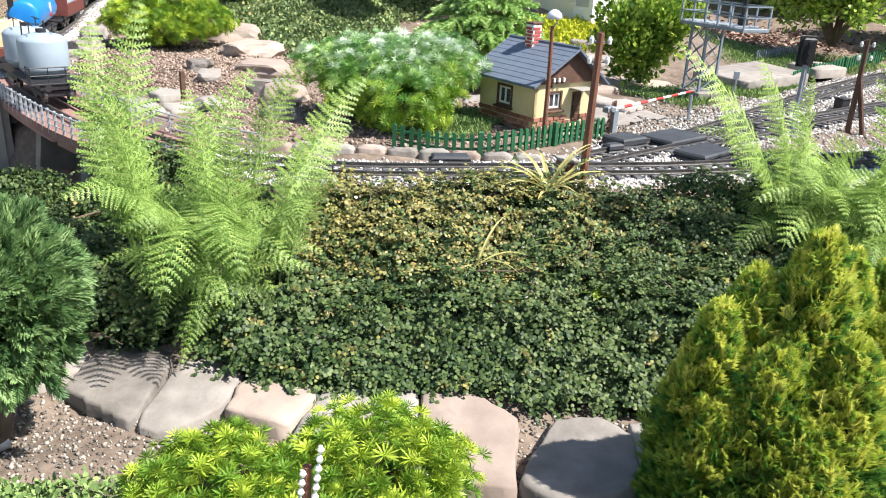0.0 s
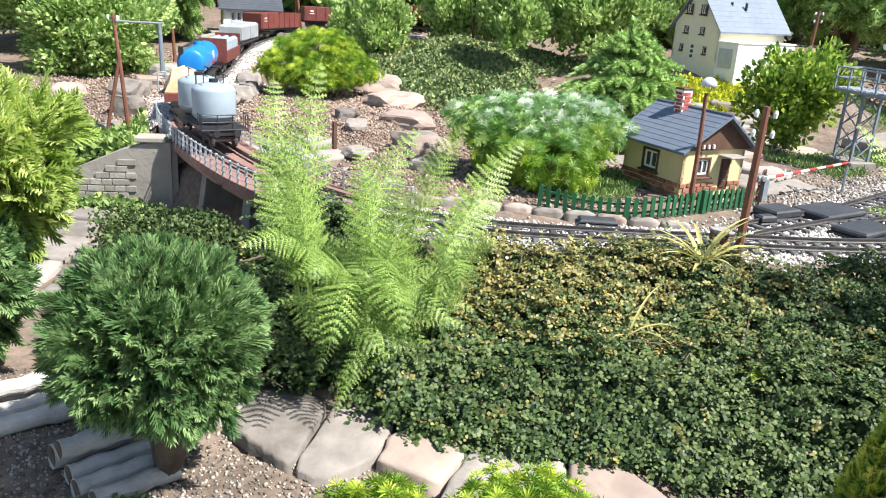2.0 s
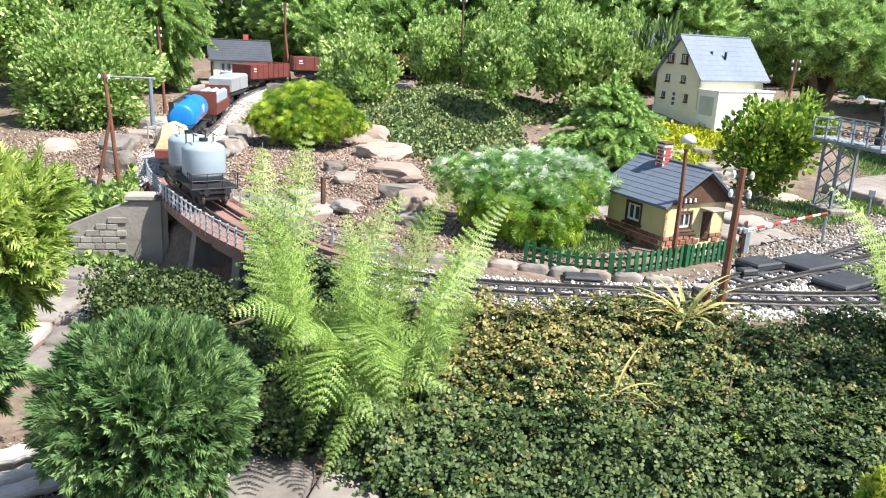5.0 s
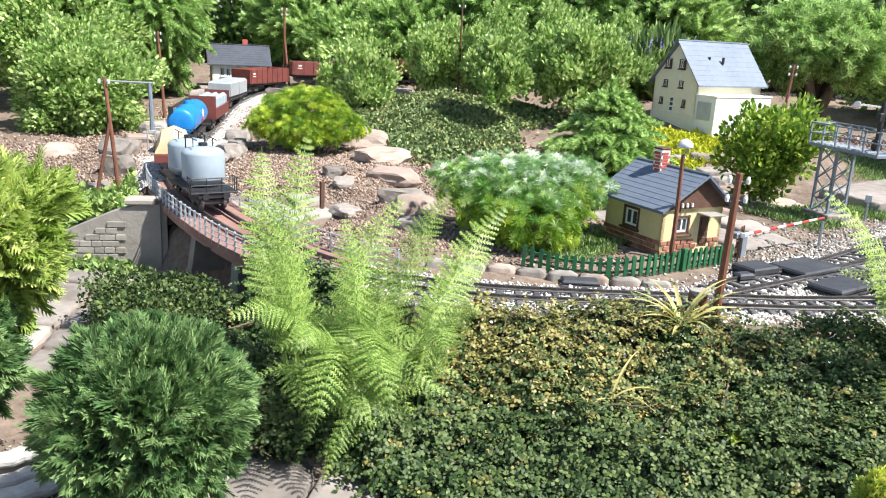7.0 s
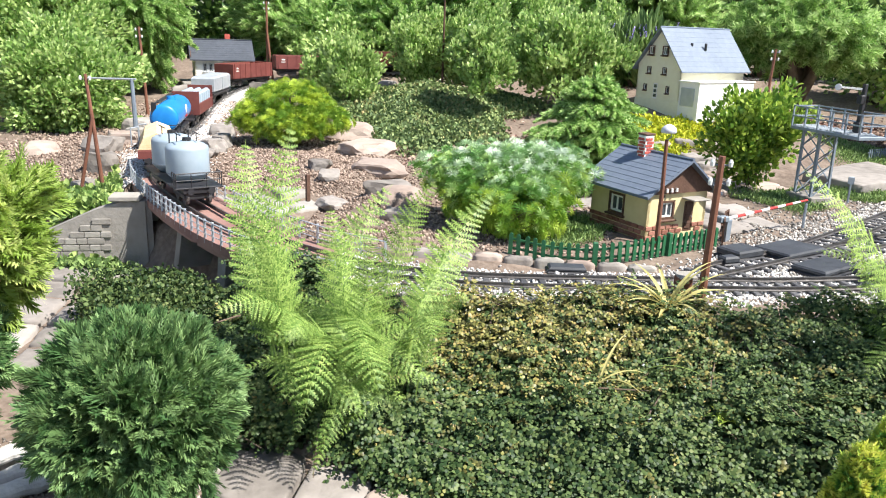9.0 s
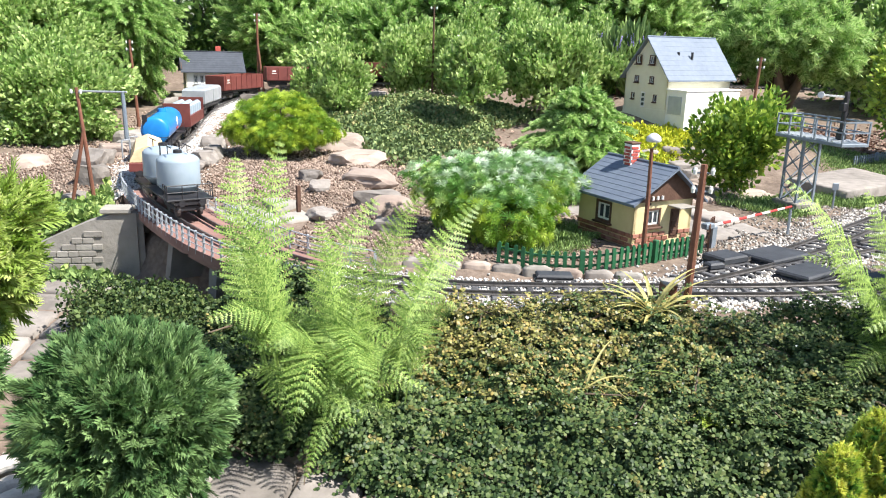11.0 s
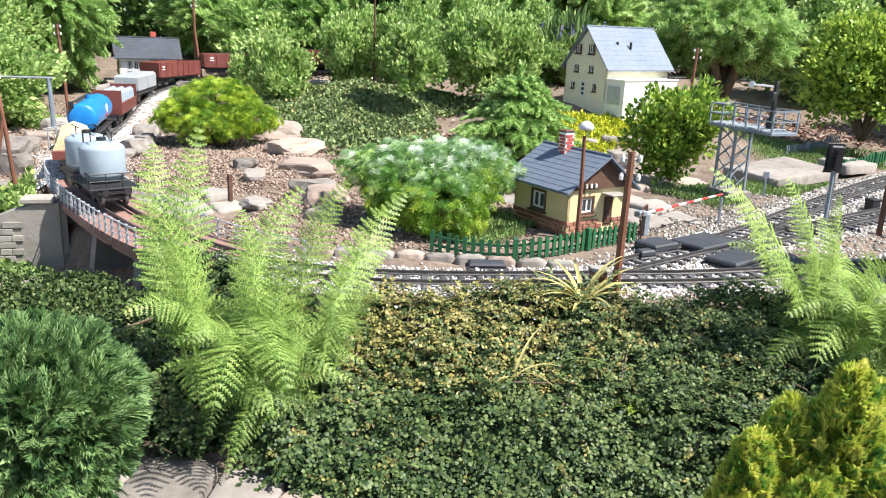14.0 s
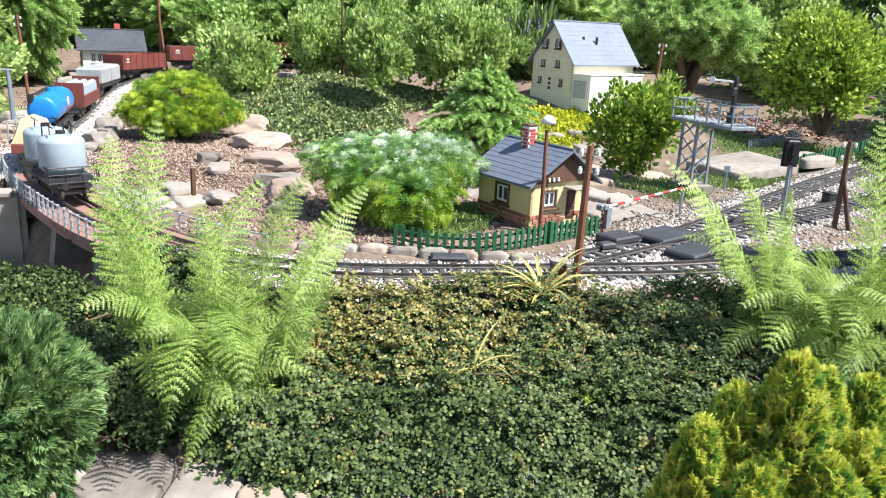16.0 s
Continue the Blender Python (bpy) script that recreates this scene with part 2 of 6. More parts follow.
def part(name, geo, material, parent, label="", m=None, smooth=False):
    return put(name, geo.mesh(name, material, smooth), parent, m, label)


# ---- the ground ----
TRACK = [(1.9, 1.92), (1.2, 1.53), (0.75, 1.30), (0.41, 1.165), (0.22, 1.117), (0.10, 1.090), (-0.12, 1.052), (-0.28, 1.063), (-0.42, 1.125), (-0.575, 1.24), (-0.72, 1.385), (-0.85, 1.535), (-0.975, 1.713),
         (-1.095, 1.965), (-1.235, 2.354), (-1.365, 2.80), (-1.435, 3.08), (-1.455, 3.36), (-1.39, 3.62), (-1.22, 3.78), (-0.95, 3.86), (-0.55, 3.9), (0.0, 3.98), (0.6, 4.25), (1.3, 4.5), (2.1, 4.6), (3.0, 4.6)]


def curve_through(pts, step):
    """Evenly spaced places along a smooth line through pts."""
    p = [Vector((*q, 0)) for q in pts]
    p = [p[0] * 2 - p[1]] + p + [p[-1] * 2 - p[-2]]
    out = []
    for i in range(1, len(p) - 2):
        for k in range(24):
            u = k / 24
            a, b, c, d = p[i - 1], p[i], p[i + 1], p[i + 2]
            out.append(0.5 * ((2 * b) + (c - a) * u + (2 * a - 5 * b + 4 * c - d) * u * u + (3 * b - a - 3 * c + d) * u ** 3))
    out.append(p[-2])
    res, need = [out[0]], step
    for a, b in zip(out, out[1:]):
        L = (b - a).length
        while L >= need and L > 0:
            a = a + (b - a) * (need / L)
            res.append(a)
            L = (b - a).length
            need = step
        need -= L
    return res


def sm(a, b, x):
    t = np.clip((x - a) / (b - a), 0, 1)
    return t * t * (3 - 2 * t)


def rail_level(y):
    """The line climbs gently towards the back."""
    y = np.asarray(y, float)
    return 0.085 * sm(2.5, 3.7, y) + 0.075 * sm(3.65, 4.0, y)


LINE = np.array([(p.x, p.y) for p in curve_through(TRACK, 0.02)])
SIDE1 = [(0.235, 1.185), (0.46, 1.405), (0.83, 1.865), (1.105, 2.19), (1.6, 2.7)]
SIDE2 = [(0.40, 1.30), (0.575, 1.455), (0.92, 1.755), (1.4, 2.13), (1.9, 2.5)]
LINES = np.concatenate([LINE, np.array([(p.x, p.y) for s in (SIDE1, SIDE2) for p in curve_through(s, 0.02)])])


def line_distance(x, y):
    sh = np.shape(x)
    x, y = np.ravel(x), np.ravel(y)
    d = np.full(x.shape, 9.0)
    near = (np.abs(x) < 4) & (y > 0.6) & (y < 6)
    if near.any():
        xs, ys = x[near], y[near]
        best = np.full(xs.shape, 9.0)
        for k in range(0, len(LINES), 3):
            best = np.minimum(best, np.hypot(xs - LINES[k, 0], ys - LINES[k, 1]))
        d[near] = best
    return d.reshape(sh)


def ground(x, y):
    x, y = np.asarray(x, float), np.asarray(y, float)
    low = -0.165
    bank = -0.165 + 0.040 * sm(0.70, 0.80, y) + 0.090 * sm(0.82, 1.03, y) - 0.018 * sm(0.74, 0.82, y) * (1 - sm(0.97, 1.04, y))
    left = sm(-0.42, -0.54, x)
    # the hollow under and in front of the bridge
    edge = 1.46 + 0.10 * np.clip(-x - 1.0, 0, 1) - 0.55 * np.clip(x + 0.92, -0.0, 1)
    hollow = -0.165 + 0.012 * sm(0.7, 1.2, y) + sm(edge, edge + 0.05, y) * (0.10 - 0.06 * sm(-1.0, -1.35, x))
    z = bank * (1 - left) + hollow * left
    z = np.where(y < 0.6, low, z)
    z = z + (-0.012 - z) * sm(1.62, 1.95, y) * left
    z = z + rail_level(y) * sm(1.0, 3.0, y)
    z = z + 0.10 * np.exp(-((x + 0.42) / 0.42) ** 2 - ((y - 3.05) / 0.42) ** 2)
    z = z + 0.125 * np.exp(-((x - 0.46) / 0.48) ** 4 - ((y - 3.15) / 0.58) ** 4)
    d = line_distance(x, y)
    bridge = (x < -0.36) & (x > -0.985) & (y < 1.72)
    f = np.where(bridge, 0, 1 - sm(0.075, 0.13, d))
    z = z + (rail_level(y) - 0.0068 - z) * f
    # flat inside of the curve
    inside = sm(0.06, 0.11, d) * sm(-0.62, -0.45, x - 0.25 * (y - 1.3)) * sm(1.12, 1.25, y) * (1 - sm(1.5, 2.4, y))
    z = z + (-0.012 - z) * inside
    lumps = 0.006 * np.sin(x * 23 + 1.3 * np.sin(y * 17)) * np.sin(y * 19 + np.cos(x * 13))
    return z + lumps * sm(0.1, 0.16, d) * (1 - sm(6, 9, np.abs(y)))


def axis(a, b, step):
    far = np.array([0.3, 0.8, 1.6, 3, 6, 12, 30, 80, 200, 600])
    return np.concatenate([a - far[::-1], np.arange(a, b + step / 2, step), b + far])


gx, gy = axis(-2.6, 2.2, 0.02), axis(-0.2, 5.0, 0.02)
X, Y = np.meshgrid(gx, gy)
Z = ground(X, Y)
nx, ny = len(gx), len(gy)
V = np.stack([X.ravel(), Y.ravel(), Z.ravel()], 1)
i = (np.arange(ny - 1)[:, None] * nx + np.arange(nx - 1)).ravel()
T = np.concatenate([np.stack([i, i + 1, i + nx + 1], 1), np.stack([i, i + nx + 1, i + nx], 1)])
gme = trimesh("ground", V, T, M["soil"])
gme.shade_smooth()
put("ground", gme, label="brown garden soil with small stones and litter", category="ground", kind="structure")


def gz(x, y):
    return float(ground(np.array([x]), np.array([y]))[0])


# ---- scattered pieces ----
def hexleaf(w=0.34, curl=0.06):
    v = np.array([(0, 0, 0), (-w * 0.85, 0.3, curl), (-w * 0.8, 0.7, curl * 0.8), (0, 1, -curl), (w * 0.8, 0.7, curl * 0.8), (w * 0.85, 0.3, curl), (0, 0.5, -curl * 0.5)])
    t = np.array([(6, 0, 1), (6, 1, 2), (6, 2, 3), (6, 3, 4), (6, 4, 5), (6, 5, 0)])
    return v, t


def shoot(needles=36, length=0.4, width=0.05, spread=1.0, start=0.05):
    """A twig along y with needles all round it."""
    r = np.random.default_rng(3)
    v, t = [], []
    for k in range(needles):
        y = start + (1 - start) * k / needles
        a = k * 2.4
        out = np.array((math.cos(a), 0, math.sin(a)))
        d = out * spread + np.array((0, 0.55 + 0.6 * y, 0)); d /= np.linalg.norm(d)
        side = np.cross(d, out + 0.3); side /= np.linalg.norm(side)
        b = np.array((0, y, 0))
        n = len(v)
        L = length * (0.8 + 0.4 * r.random())
        v += [b - side * width / 2, b + side * width / 2, b + d * L * 0.6 + side * width / 2.4, b + d * L, b + d * L * 0.6 - side * width / 2.4]
        t += [(n, n + 1, n + 2), (n, n + 2, n + 4), (n + 4, n + 2, n + 3)]
    return np.array(v), np.array(t)


def spray(branches=9, width=0.075, spread=0.75):
    """A flat scaly fan of twiglets, as on a thuja."""
    v, t = [], []
    def strip(a, d, L, w):
        d = np.array(d) / np.linalg.norm(d)
        s = np.array((d[1], -d[0], 0.25)) * w / 2
        n = len(v)
        v.extend([a - s * 0.8, a + s * 0.8, a + d * L * 0.65 + s, a + d * L, a + d * L * 0.65 - s])
        t.extend([(n, n + 1, n + 2), (n, n + 2, n + 4), (n + 4, n + 2, n + 3)] + ([(0, n, n + 1)] if n else []))
    strip(np.zeros(3), (0, 1, 0), 1.0, width)
    for k in range(branches):
        y = 0.12 + 0.75 * k / branches
        s = 1 if k % 2 else -1
        L = 0.55 * (1.05 - y)
        a = np.array((0, y, 0.0))
        d = np.array((s * spread, 0.8, 0.15 * math.sin(k * 2.1)))
        strip(a, d, L + 0.12, width)
        dn = d / np.linalg.norm(d)
        strip(a + dn * L * 0.45, (s * 0.2, 1, -0.1), L * 0.5 + 0.05, width * 0.85)
    return np.array(v), np.array(t)


def basis(d, r, roll=None):
    """Rotations whose y axis goes along d, turned about it at random or with z near up."""
    d = d / np.linalg.norm(d, axis=1, keepdims=True)
    ref = r.normal(size=d.shape) * (1 if roll is None else roll) + (0 if roll is None else np.array((0, 0, 1.0)))
    x = np.cross(d, ref); x /= np.linalg.norm(x, axis=1, keepdims=True) + 1e-9
    z = np.cross(x, d)
    return np.stack([x, d, z], 2)


def scatter(tv, tt, pos, rot, size):
    n, k = len(pos), len(tv)
    size = np.asarray(size)
    if size.ndim == 1:
        size = size[:, None]
    v = np.einsum("nij,kj->nki", rot, tv) * size[:, None, :] + pos[:, None, :]
    t = (tt[None] + (np.arange(n) * k)[:, None, None]).reshape(-1, 3)
    return v.reshape(-1, 3), t


def limbs(base, tips, r0, material, parent, name="trunk", bend=0.25):
    """Trunk and tapering limbs from the base to the tips."""
    base = Vector(base)
    for k, tip in enumerate(tips):
        tip = Vector(tip)
        mid = base.lerp(tip, 0.5) + Vector((0, 0, bend * (tip - base).length * 0.4)) * (0.5 if k else 0)
        g = Geo().tube([base, base.lerp(mid, 0.5), mid, mid.lerp(tip, 0.6), tip], [r0, r0 * 0.85, r0 * 0.6, r0 * 0.38, r0 * 0.12], 7)
        part("limb" if k else name, g, material, parent, smooth=True)


def bush(name, label, category, at, centre, radii, n, tmpl, size, material, clumps=60, out=0.7, up=0.6, wild=0.5, clump=0.22, shell=0.75, trunk=0.012, seed=1, roll=None, group="", low=-0.9):
    """A plant whose crown is made of clumps of single leaves or twigs round limbs."""
    r = np.random.default_rng(seed)
    radii, c = np.array(radii, float), np.array(centre, float)
    u = r.normal(size=(clumps, 3)); u /= np.linalg.norm(u, axis=1, keepdims=True)
    u[:, 2] = np.where(u[:, 2] < low, -u[:, 2], u[:, 2])
    rad = 1 - (1 - shell) * r.random(clumps) ** 0.7 * 1.8
    rad *= 0.90 + 0.30 * r.random(clumps) ** 2.5
    cc = u * rad[:, None]
    who = r.integers(0, clumps, n)
    off = r.normal(size=(n, 3)); off /= np.linalg.norm(off, axis=1, keepdims=True)
    off *= (r.random(n) ** 0.4)[:, None] * clump
    p = cc[who] + off
    d = p * out + off / clump * 0.6 + np.array((0, 0, up)) + r.normal(size=(n, 3)) * wild
    pos = c + p * radii
    size = size * (0.7 + 0.6 * r.random(n))
    v, t = scatter(*tmpl, pos, basis(d, r, roll), size)
    root = thing(name, pose(*at), label, category, group)
    base = np.array(at)
    put("crown", trimesh("crown", v - base, t, material), root)
    tips = [(c + cc[k] * radii * 0.85 - base) for k in range(0, clumps, max(1, clumps // 7))]
    limbs((0, 0, -0.01), tips, trunk, M["bark"], root)
    return root


_v, _t = hexleaf(0.46, 0.08)
SMALL = (_v[:6], np.array([(0, 1, 5), (1, 2, 4), (1, 4, 5), (2, 3, 4)]))
_v = hexleaf(0.30, 0.09)[0]
POINTED = (_v[:6], np.array([(0, 1, 5), (1, 2, 4), (1, 4, 5), (2, 3, 4)]))
NEEDLE = shoot(40, 0.30, 0.06)
FINGER = shoot(80, 0.19, 0.055, 1.0, 0.0)
ROSETTE = shoot(44, 0.50, 0.085, 1.5, 0.0)


# ---- stones ----
def stone_mesh(seed, s, material, flat=0.55, rough=0.16):
    """A broken stone: a ball cut by planes, roughened."""
    r = np.random.default_rng(seed)
    bm = bmesh.new()
    bmesh.ops.create_icosphere(bm, subdivisions=3, radius=1)
    planes = []
    for k in range(9):
        d = r.normal(size=3); d[2] *= 0.5
        planes.append((Vector(d).normalized(), r.uniform(0.55, 0.8)))
    planes.append((Vector((r.normal(0, 0.08), r.normal(0, 0.08), 1)).normalized(), flat))
    o = Vector(r.uniform(-50, 50, 3))
    for v in bm.verts:
        p = v.co.copy()
        for d, h in planes:
            e = p.dot(d) - h
            if e > 0:
                p -= d * e * 0.93
        p *= 1 + rough * noise.fractal(p * 1.6 + o, 1.0, 2.0, 4) + 0.03 * noise.noise(p * 9 + o)
        v.co = Vector((p.x * s[0], p.y * s[1], p.z * s[2]))
    me = bpy.data.meshes.new("rock")
    bm.to_mesh(me); bm.free()
    me.materials.append(material)
    return me


STONES = {k: [stone_mesh(100 + i, (1, 1, 1), M[k], 0.45 + 0.08 * (i % 3)) for i in range(5)] for k in ("stone", "pinkstone")}


def rock(x, y, sx, sy, sz, rot=0, kind="stone", i=0, label="weathered grey-brown natural rock set in the soil", sink=0.35, z=None, group="natural rocks"):
    z = (gz(x, y) if z is None else z) + sz * (0.62 - sink)
    return put("rock", STONES[kind][i % 5], None, pose(x, y, z, 0, 0, rot) @ Matrix.Diagonal((sx, sy, sz, 1)), label, "rock", group)


def slab(parent, poly, z, h, material, seed=0, name="slab", bevel=0.005):
    """A flagstone of uneven outline and worn edges; poly runs round its top."""
    r = random.Random(seed)
    cx, cy = sum(p[0] for p in poly) / len(poly), sum(p[1] for p in poly) / len(poly)
    ring = []
    n = len(poly)
    for i in range(n):
        a, b = poly[i], poly[(i + 1) % n]
        for u in (0.0, 0.2, 0.4, 0.6, 0.8):
            cut = 0.03 if u == 0 else 0
            x, y = a[0] + (b[0] - a[0]) * u, a[1] + (b[1] - a[1]) * u
            x, y = x + (cx - x) * cut, y + (cy - y) * cut
            ring.append((x + r.uniform(-1, 1) * 0.0022, y + r.uniform(-1, 1) * 0.0022))
    g = Geo()
    v, f, m = [], [], len(ring)
    size = sum(math.hypot(x - cx, y - cy) for x, y in ring) / m
    tilt = (r.uniform(-0.02, 0.02), r.uniform(-0.02, 0.02))
    scales = ((1.0, -h), (1.0, -bevel), (1 - bevel * 0.6 / size, -bevel * 0.3), (1 - bevel * 1.6 / size, 0.0), (0.66, 0.001), (0.34, 0.0015))
    for k, dz in scales:
        for x, y in ring:
            px, py = (x - cx) * k, (y - cy) * k
            bump = 0 if dz < -bevel * 1.5 else 0.0030 * noise.noise(Vector(((px + cx) * 30, (py + cy) * 30, seed))) + 0.0012 * noise.noise(Vector(((px + cx) * 110, (py + cy) * 110, seed)))
            v.append((px, py, dz + bump + tilt[0] * px + tilt[1] * py))
    v.append((0, 0, 0.001 + 0.0030 * noise.noise(Vector((cx * 30, cy * 30, seed)))))
    q = len(scales) - 1
    for k in range(q):
        f += [[k * m + i, k * m + (i + 1) % m, (k + 1) * m + (i + 1) % m, (k + 1) * m + i] for i in range(m)]
    f += [[q * m + i, q * m + (i + 1) % m, (q + 1) * m] for i in range(m)]
    g.add(v, f)
    ob = part(name, g, material, parent, m=pose(cx, cy, z), smooth=True)
    return ob


edging = thing("stone_edging", None, "row of large flat sandstone blocks edging the bank", "edging")
EDGE = [[(-0.455, 0.71), (-0.455, 0.785), (-0.392, 0.785), (-0.392, 0.70), (-0.42, 0.668)], [(-0.385, 0.665), (-0.380, 0.768), (-0.296, 0.755), (-0.291, 0.611), (-0.335, 0.633)], [(-0.284, 0.608), (-0.284, 0.745), (-0.207, 0.730), (-0.210, 0.651), (-0.249, 0.602)],
        [(-0.203, 0.645), (-0.198, 0.708), (-0.130, 0.716), (-0.118, 0.671), (-0.135, 0.622)], [(-0.125, 0.60), (-0.108, 0.70), (-0.010, 0.705), (-0.008, 0.60)], [(-0.002, 0.70), (0.043, 0.705), (0.098, 0.655), (0.091, 0.542), (0.034, 0.55), (0.004, 0.62)],
        [(0.099, 0.555), (0.144, 0.66), (0.187, 0.672), (0.216, 0.641), (0.212, 0.557), (0.136, 0.528)], [(0.22, 0.661), (0.25, 0.66), (0.25, 0.56), (0.218, 0.57)], [(0.255, 0.655), (0.34, 0.66), (0.35, 0.56), (0.258, 0.555)]]
for k, q in enumerate(EDGE):
    ox, oy = sum(p[0] for p in q) / len(q), sum(p[1] for p in q) / len(q)
    q = [(ox + (a - ox) * 1.07, oy + (b - oy) * 1.05) for a, b in q]
    slab(edging, q, -0.150 + 0.003 * (k % 2), 0.04, M["stone" if k not in (3, 5) else "pinkstone"], k, "block", 0.0035)

# flagstones in the hollow before the bridge
paving = thing("flagstone_path", None, "path of grey flagstones with mossy joints", "path", kind="structure")
def flag_field(parent, x0, y0, ang, cols, rows, sx, sy, zf, material, seed, keep=lambda x, y: True, gap=0.004):
    """Irregular flagstones in uneven courses."""
    r = random.Random(seed)
    ca, sa = math.cos(radians(ang)), math.sin(radians(ang))
    grid = {}
    for i in range(cols + 1):
        for j in range(rows + 1):
            grid[i, j] = (i * sx + r.uniform(-0.18, 0.18) * sx, j * sy + r.uniform(-0.16, 0.16) * sy)
    for j in range(rows):
        for i in range(cols):
            q = [grid[i, j], grid[i + 1, j], grid[i + 1, j + 1], grid[i, j + 1]]
            cx, cy = sum(p[0] for p in q) / 4, sum(p[1] for p in q) / 4
            q = [(p[0] + (cx - p[0]) * gap / sx * 2, p[1] + (cy - p[1]) * gap / sy * 2) for p in q]
            w = [(x0 + p[0] * ca - p[1] * sa, y0 + p[0] * sa + p[1] * ca) for p in q]
            mx, my = sum(p[0] for p in w) / 4, sum(p[1] for p in w) / 4
            if keep(mx, my):
                slab(parent, w, zf(mx, my) + r.uniform(0.004, 0.009), 0.02, material, seed * 50 + j * cols + i)


flag_field(paving, -1.25, 0.80, 12, 5, 6, 0.105, 0.105, gz, M["stone"], 3, lambda x, y: y < 1.42 and x < -0.62)
terrace = thing("stone_terrace", None, "terrace of broken sandstone flags beside the hut", "path", kind="structure")
flag_field(terrace, 0.32, 1.50, 28, 2, 3, 0.105, 0.12, gz, M["stone"], 5)
flag_field(terrace, 0.34, 1.95, 25, 3, 3, 0.12, 0.13, gz, M["pinkstone"], 6, lambda x, y: x < 0.66)
flag_field(terrace, 0.16, 2.42, 10, 4, 2, 0.12, 0.12, gz, M["stone"], 7)
flag_field(terrace, -0.04, 1.66, 12, 2, 1, 0.075, 0.10, gz, M["stone"], 8)
flag_field(terrace, -0.74, 1.50, 35, 3, 2, 0.085, 0.11, gz, M["concrete"], 9)
slab(terrace, [(0.80, 2.13), (1.06, 2.36), (0.98, 2.62), (0.70, 2.33)], 0.002, 0.03, M["stone"], 90)
slab(terrace, [(1.10, 2.42), (1.24, 2.52), (1.20, 2.66), (1.07, 2.58)], 0.006, 0.03, M["stone"], 91)

# rocks round the curve and on the slope
for a in ((-0.50, 2.02, 0.085, 0.075, 0.035, 20, "pinkstone", 0), (-0.60, 2.26, 0.09, 0.07, 0.04, 60, "pinkstone", 1), (-0.72, 2.52, 0.11, 0.08, 0.05, 10, "pinkstone", 2), (-0.64, 1.93, 0.04, 0.03, 0.035, 0, "stone", 3), (-0.585, 1.86, 0.035, 0.03, 0.03, 40, "stone", 4),
          (-0.42, 1.76, 0.07, 0.05, 0.035, 10, "stone", 1), (-0.36, 1.60, 0.06, 0.045, 0.035, 70, "pinkstone", 2), (-0.33, 1.47, 0.055, 0.04, 0.03, 20, "stone", 0), (-0.52, 1.66, 0.06, 0.045, 0.025, 120, "stone", 3), (-0.22, 2.32, 0.13, 0.06, 0.06, 5, "pinkstone", 4),
          (-1.06, 2.28, 0.05, 0.07, 0.045, 20, "stone", 0), (-1.03, 2.13, 0.045, 0.05, 0.045, 70, "stone", 1), (-1.13, 2.45, 0.05, 0.06, 0.05, 30, "stone", 2), (-1.0, 2.02, 0.04, 0.045, 0.03, 10, "stone", 3),
          (-1.30, 2.03, 0.07, 0.06, 0.05, 0, "stone", 4), (-1.36, 2.22, 0.06, 0.055, 0.045, 50, "pinkstone", 0), (-1.22, 1.86, 0.05, 0.045, 0.05, 20, "stone", 1), (-1.42, 2.45, 0.07, 0.06, 0.05, 0, "stone", 2), (-1.46, 2.70, 0.07, 0.07, 0.05, 30, "stone", 3), (-1.52, 2.98, 0.07, 0.07, 0.06, 0, "stone", 4),
          (-1.30, 3.36, 0.11, 0.08, 0.05, 10, "stone", 1), (-1.46, 1.95, 0.05, 0.04, 0.035, 70, "pinkstone", 2), (-1.18, 1.72, 0.05, 0.05, 0.05, 0, "stone", 0), (-1.62, 3.2, 0.07, 0.06, 0.05, 40, "stone", 2),
          (0.22, 2.38, 0.05, 0.035, 0.03, 0, "stone", 3), (0.30, 2.46, 0.04, 0.035, 0.03, 30, "stone", 4), (0.44, 2.42, 0.05, 0.04, 0.03, 60, "stone", 0), (-1.02, 3.55, 0.09, 0.06, 0.045, 10, "pinkstone", 1), (-0.82, 3.62, 0.06, 0.05, 0.04, 40, "stone", 2)):
    x, y, sx, sy, sz, rot, kind, i = a
    if kind == "pinkstone":
        sx, sy = sx * 1.25, sy * 1.25
    rock(x, y, sx, sy, sz, rot, kind, i, "weathered %s natural rock set in the soil" % ("pinkish sandstone" if kind == "pinkstone" else "grey-brown"))
# low edging stones between track bed and fence
kerb = thing("stone_kerb", None, "low row of mixed small stones along the ballast", "kerb")
for k in range(9):
    x = -0.30 + k * 0.052
    m_ = M[("pinkstone", "stone", "concrete")[k % 3]]
    y = 1.205 + 0.15 * max(0, x - 0.1)
    slab(kerb, [(x, y), (x + 0.047, y + 0.003), (x + 0.046, y + 0.022), (x, y + 0.02)], -0.006 + 0.002 * (k % 2), 0.03, m_, 300 + k, "stone", 0.004)


# ---- railway ----
def offset_line(pts, off):
    out = []
    for i, p in enumerate(pts):
        d = (pts[min(i + 1, len(pts) - 1)] - pts[max(i - 1, 0)]).normalized()
        out.append(p + Vector((-d.y, d.x, 0)) * off)
    return out


SLEEPER = Geo().box((0, 0, 0), (0.010, 0.078, 0.006), 0.0012).mesh("sleeper", M["sleeper"])


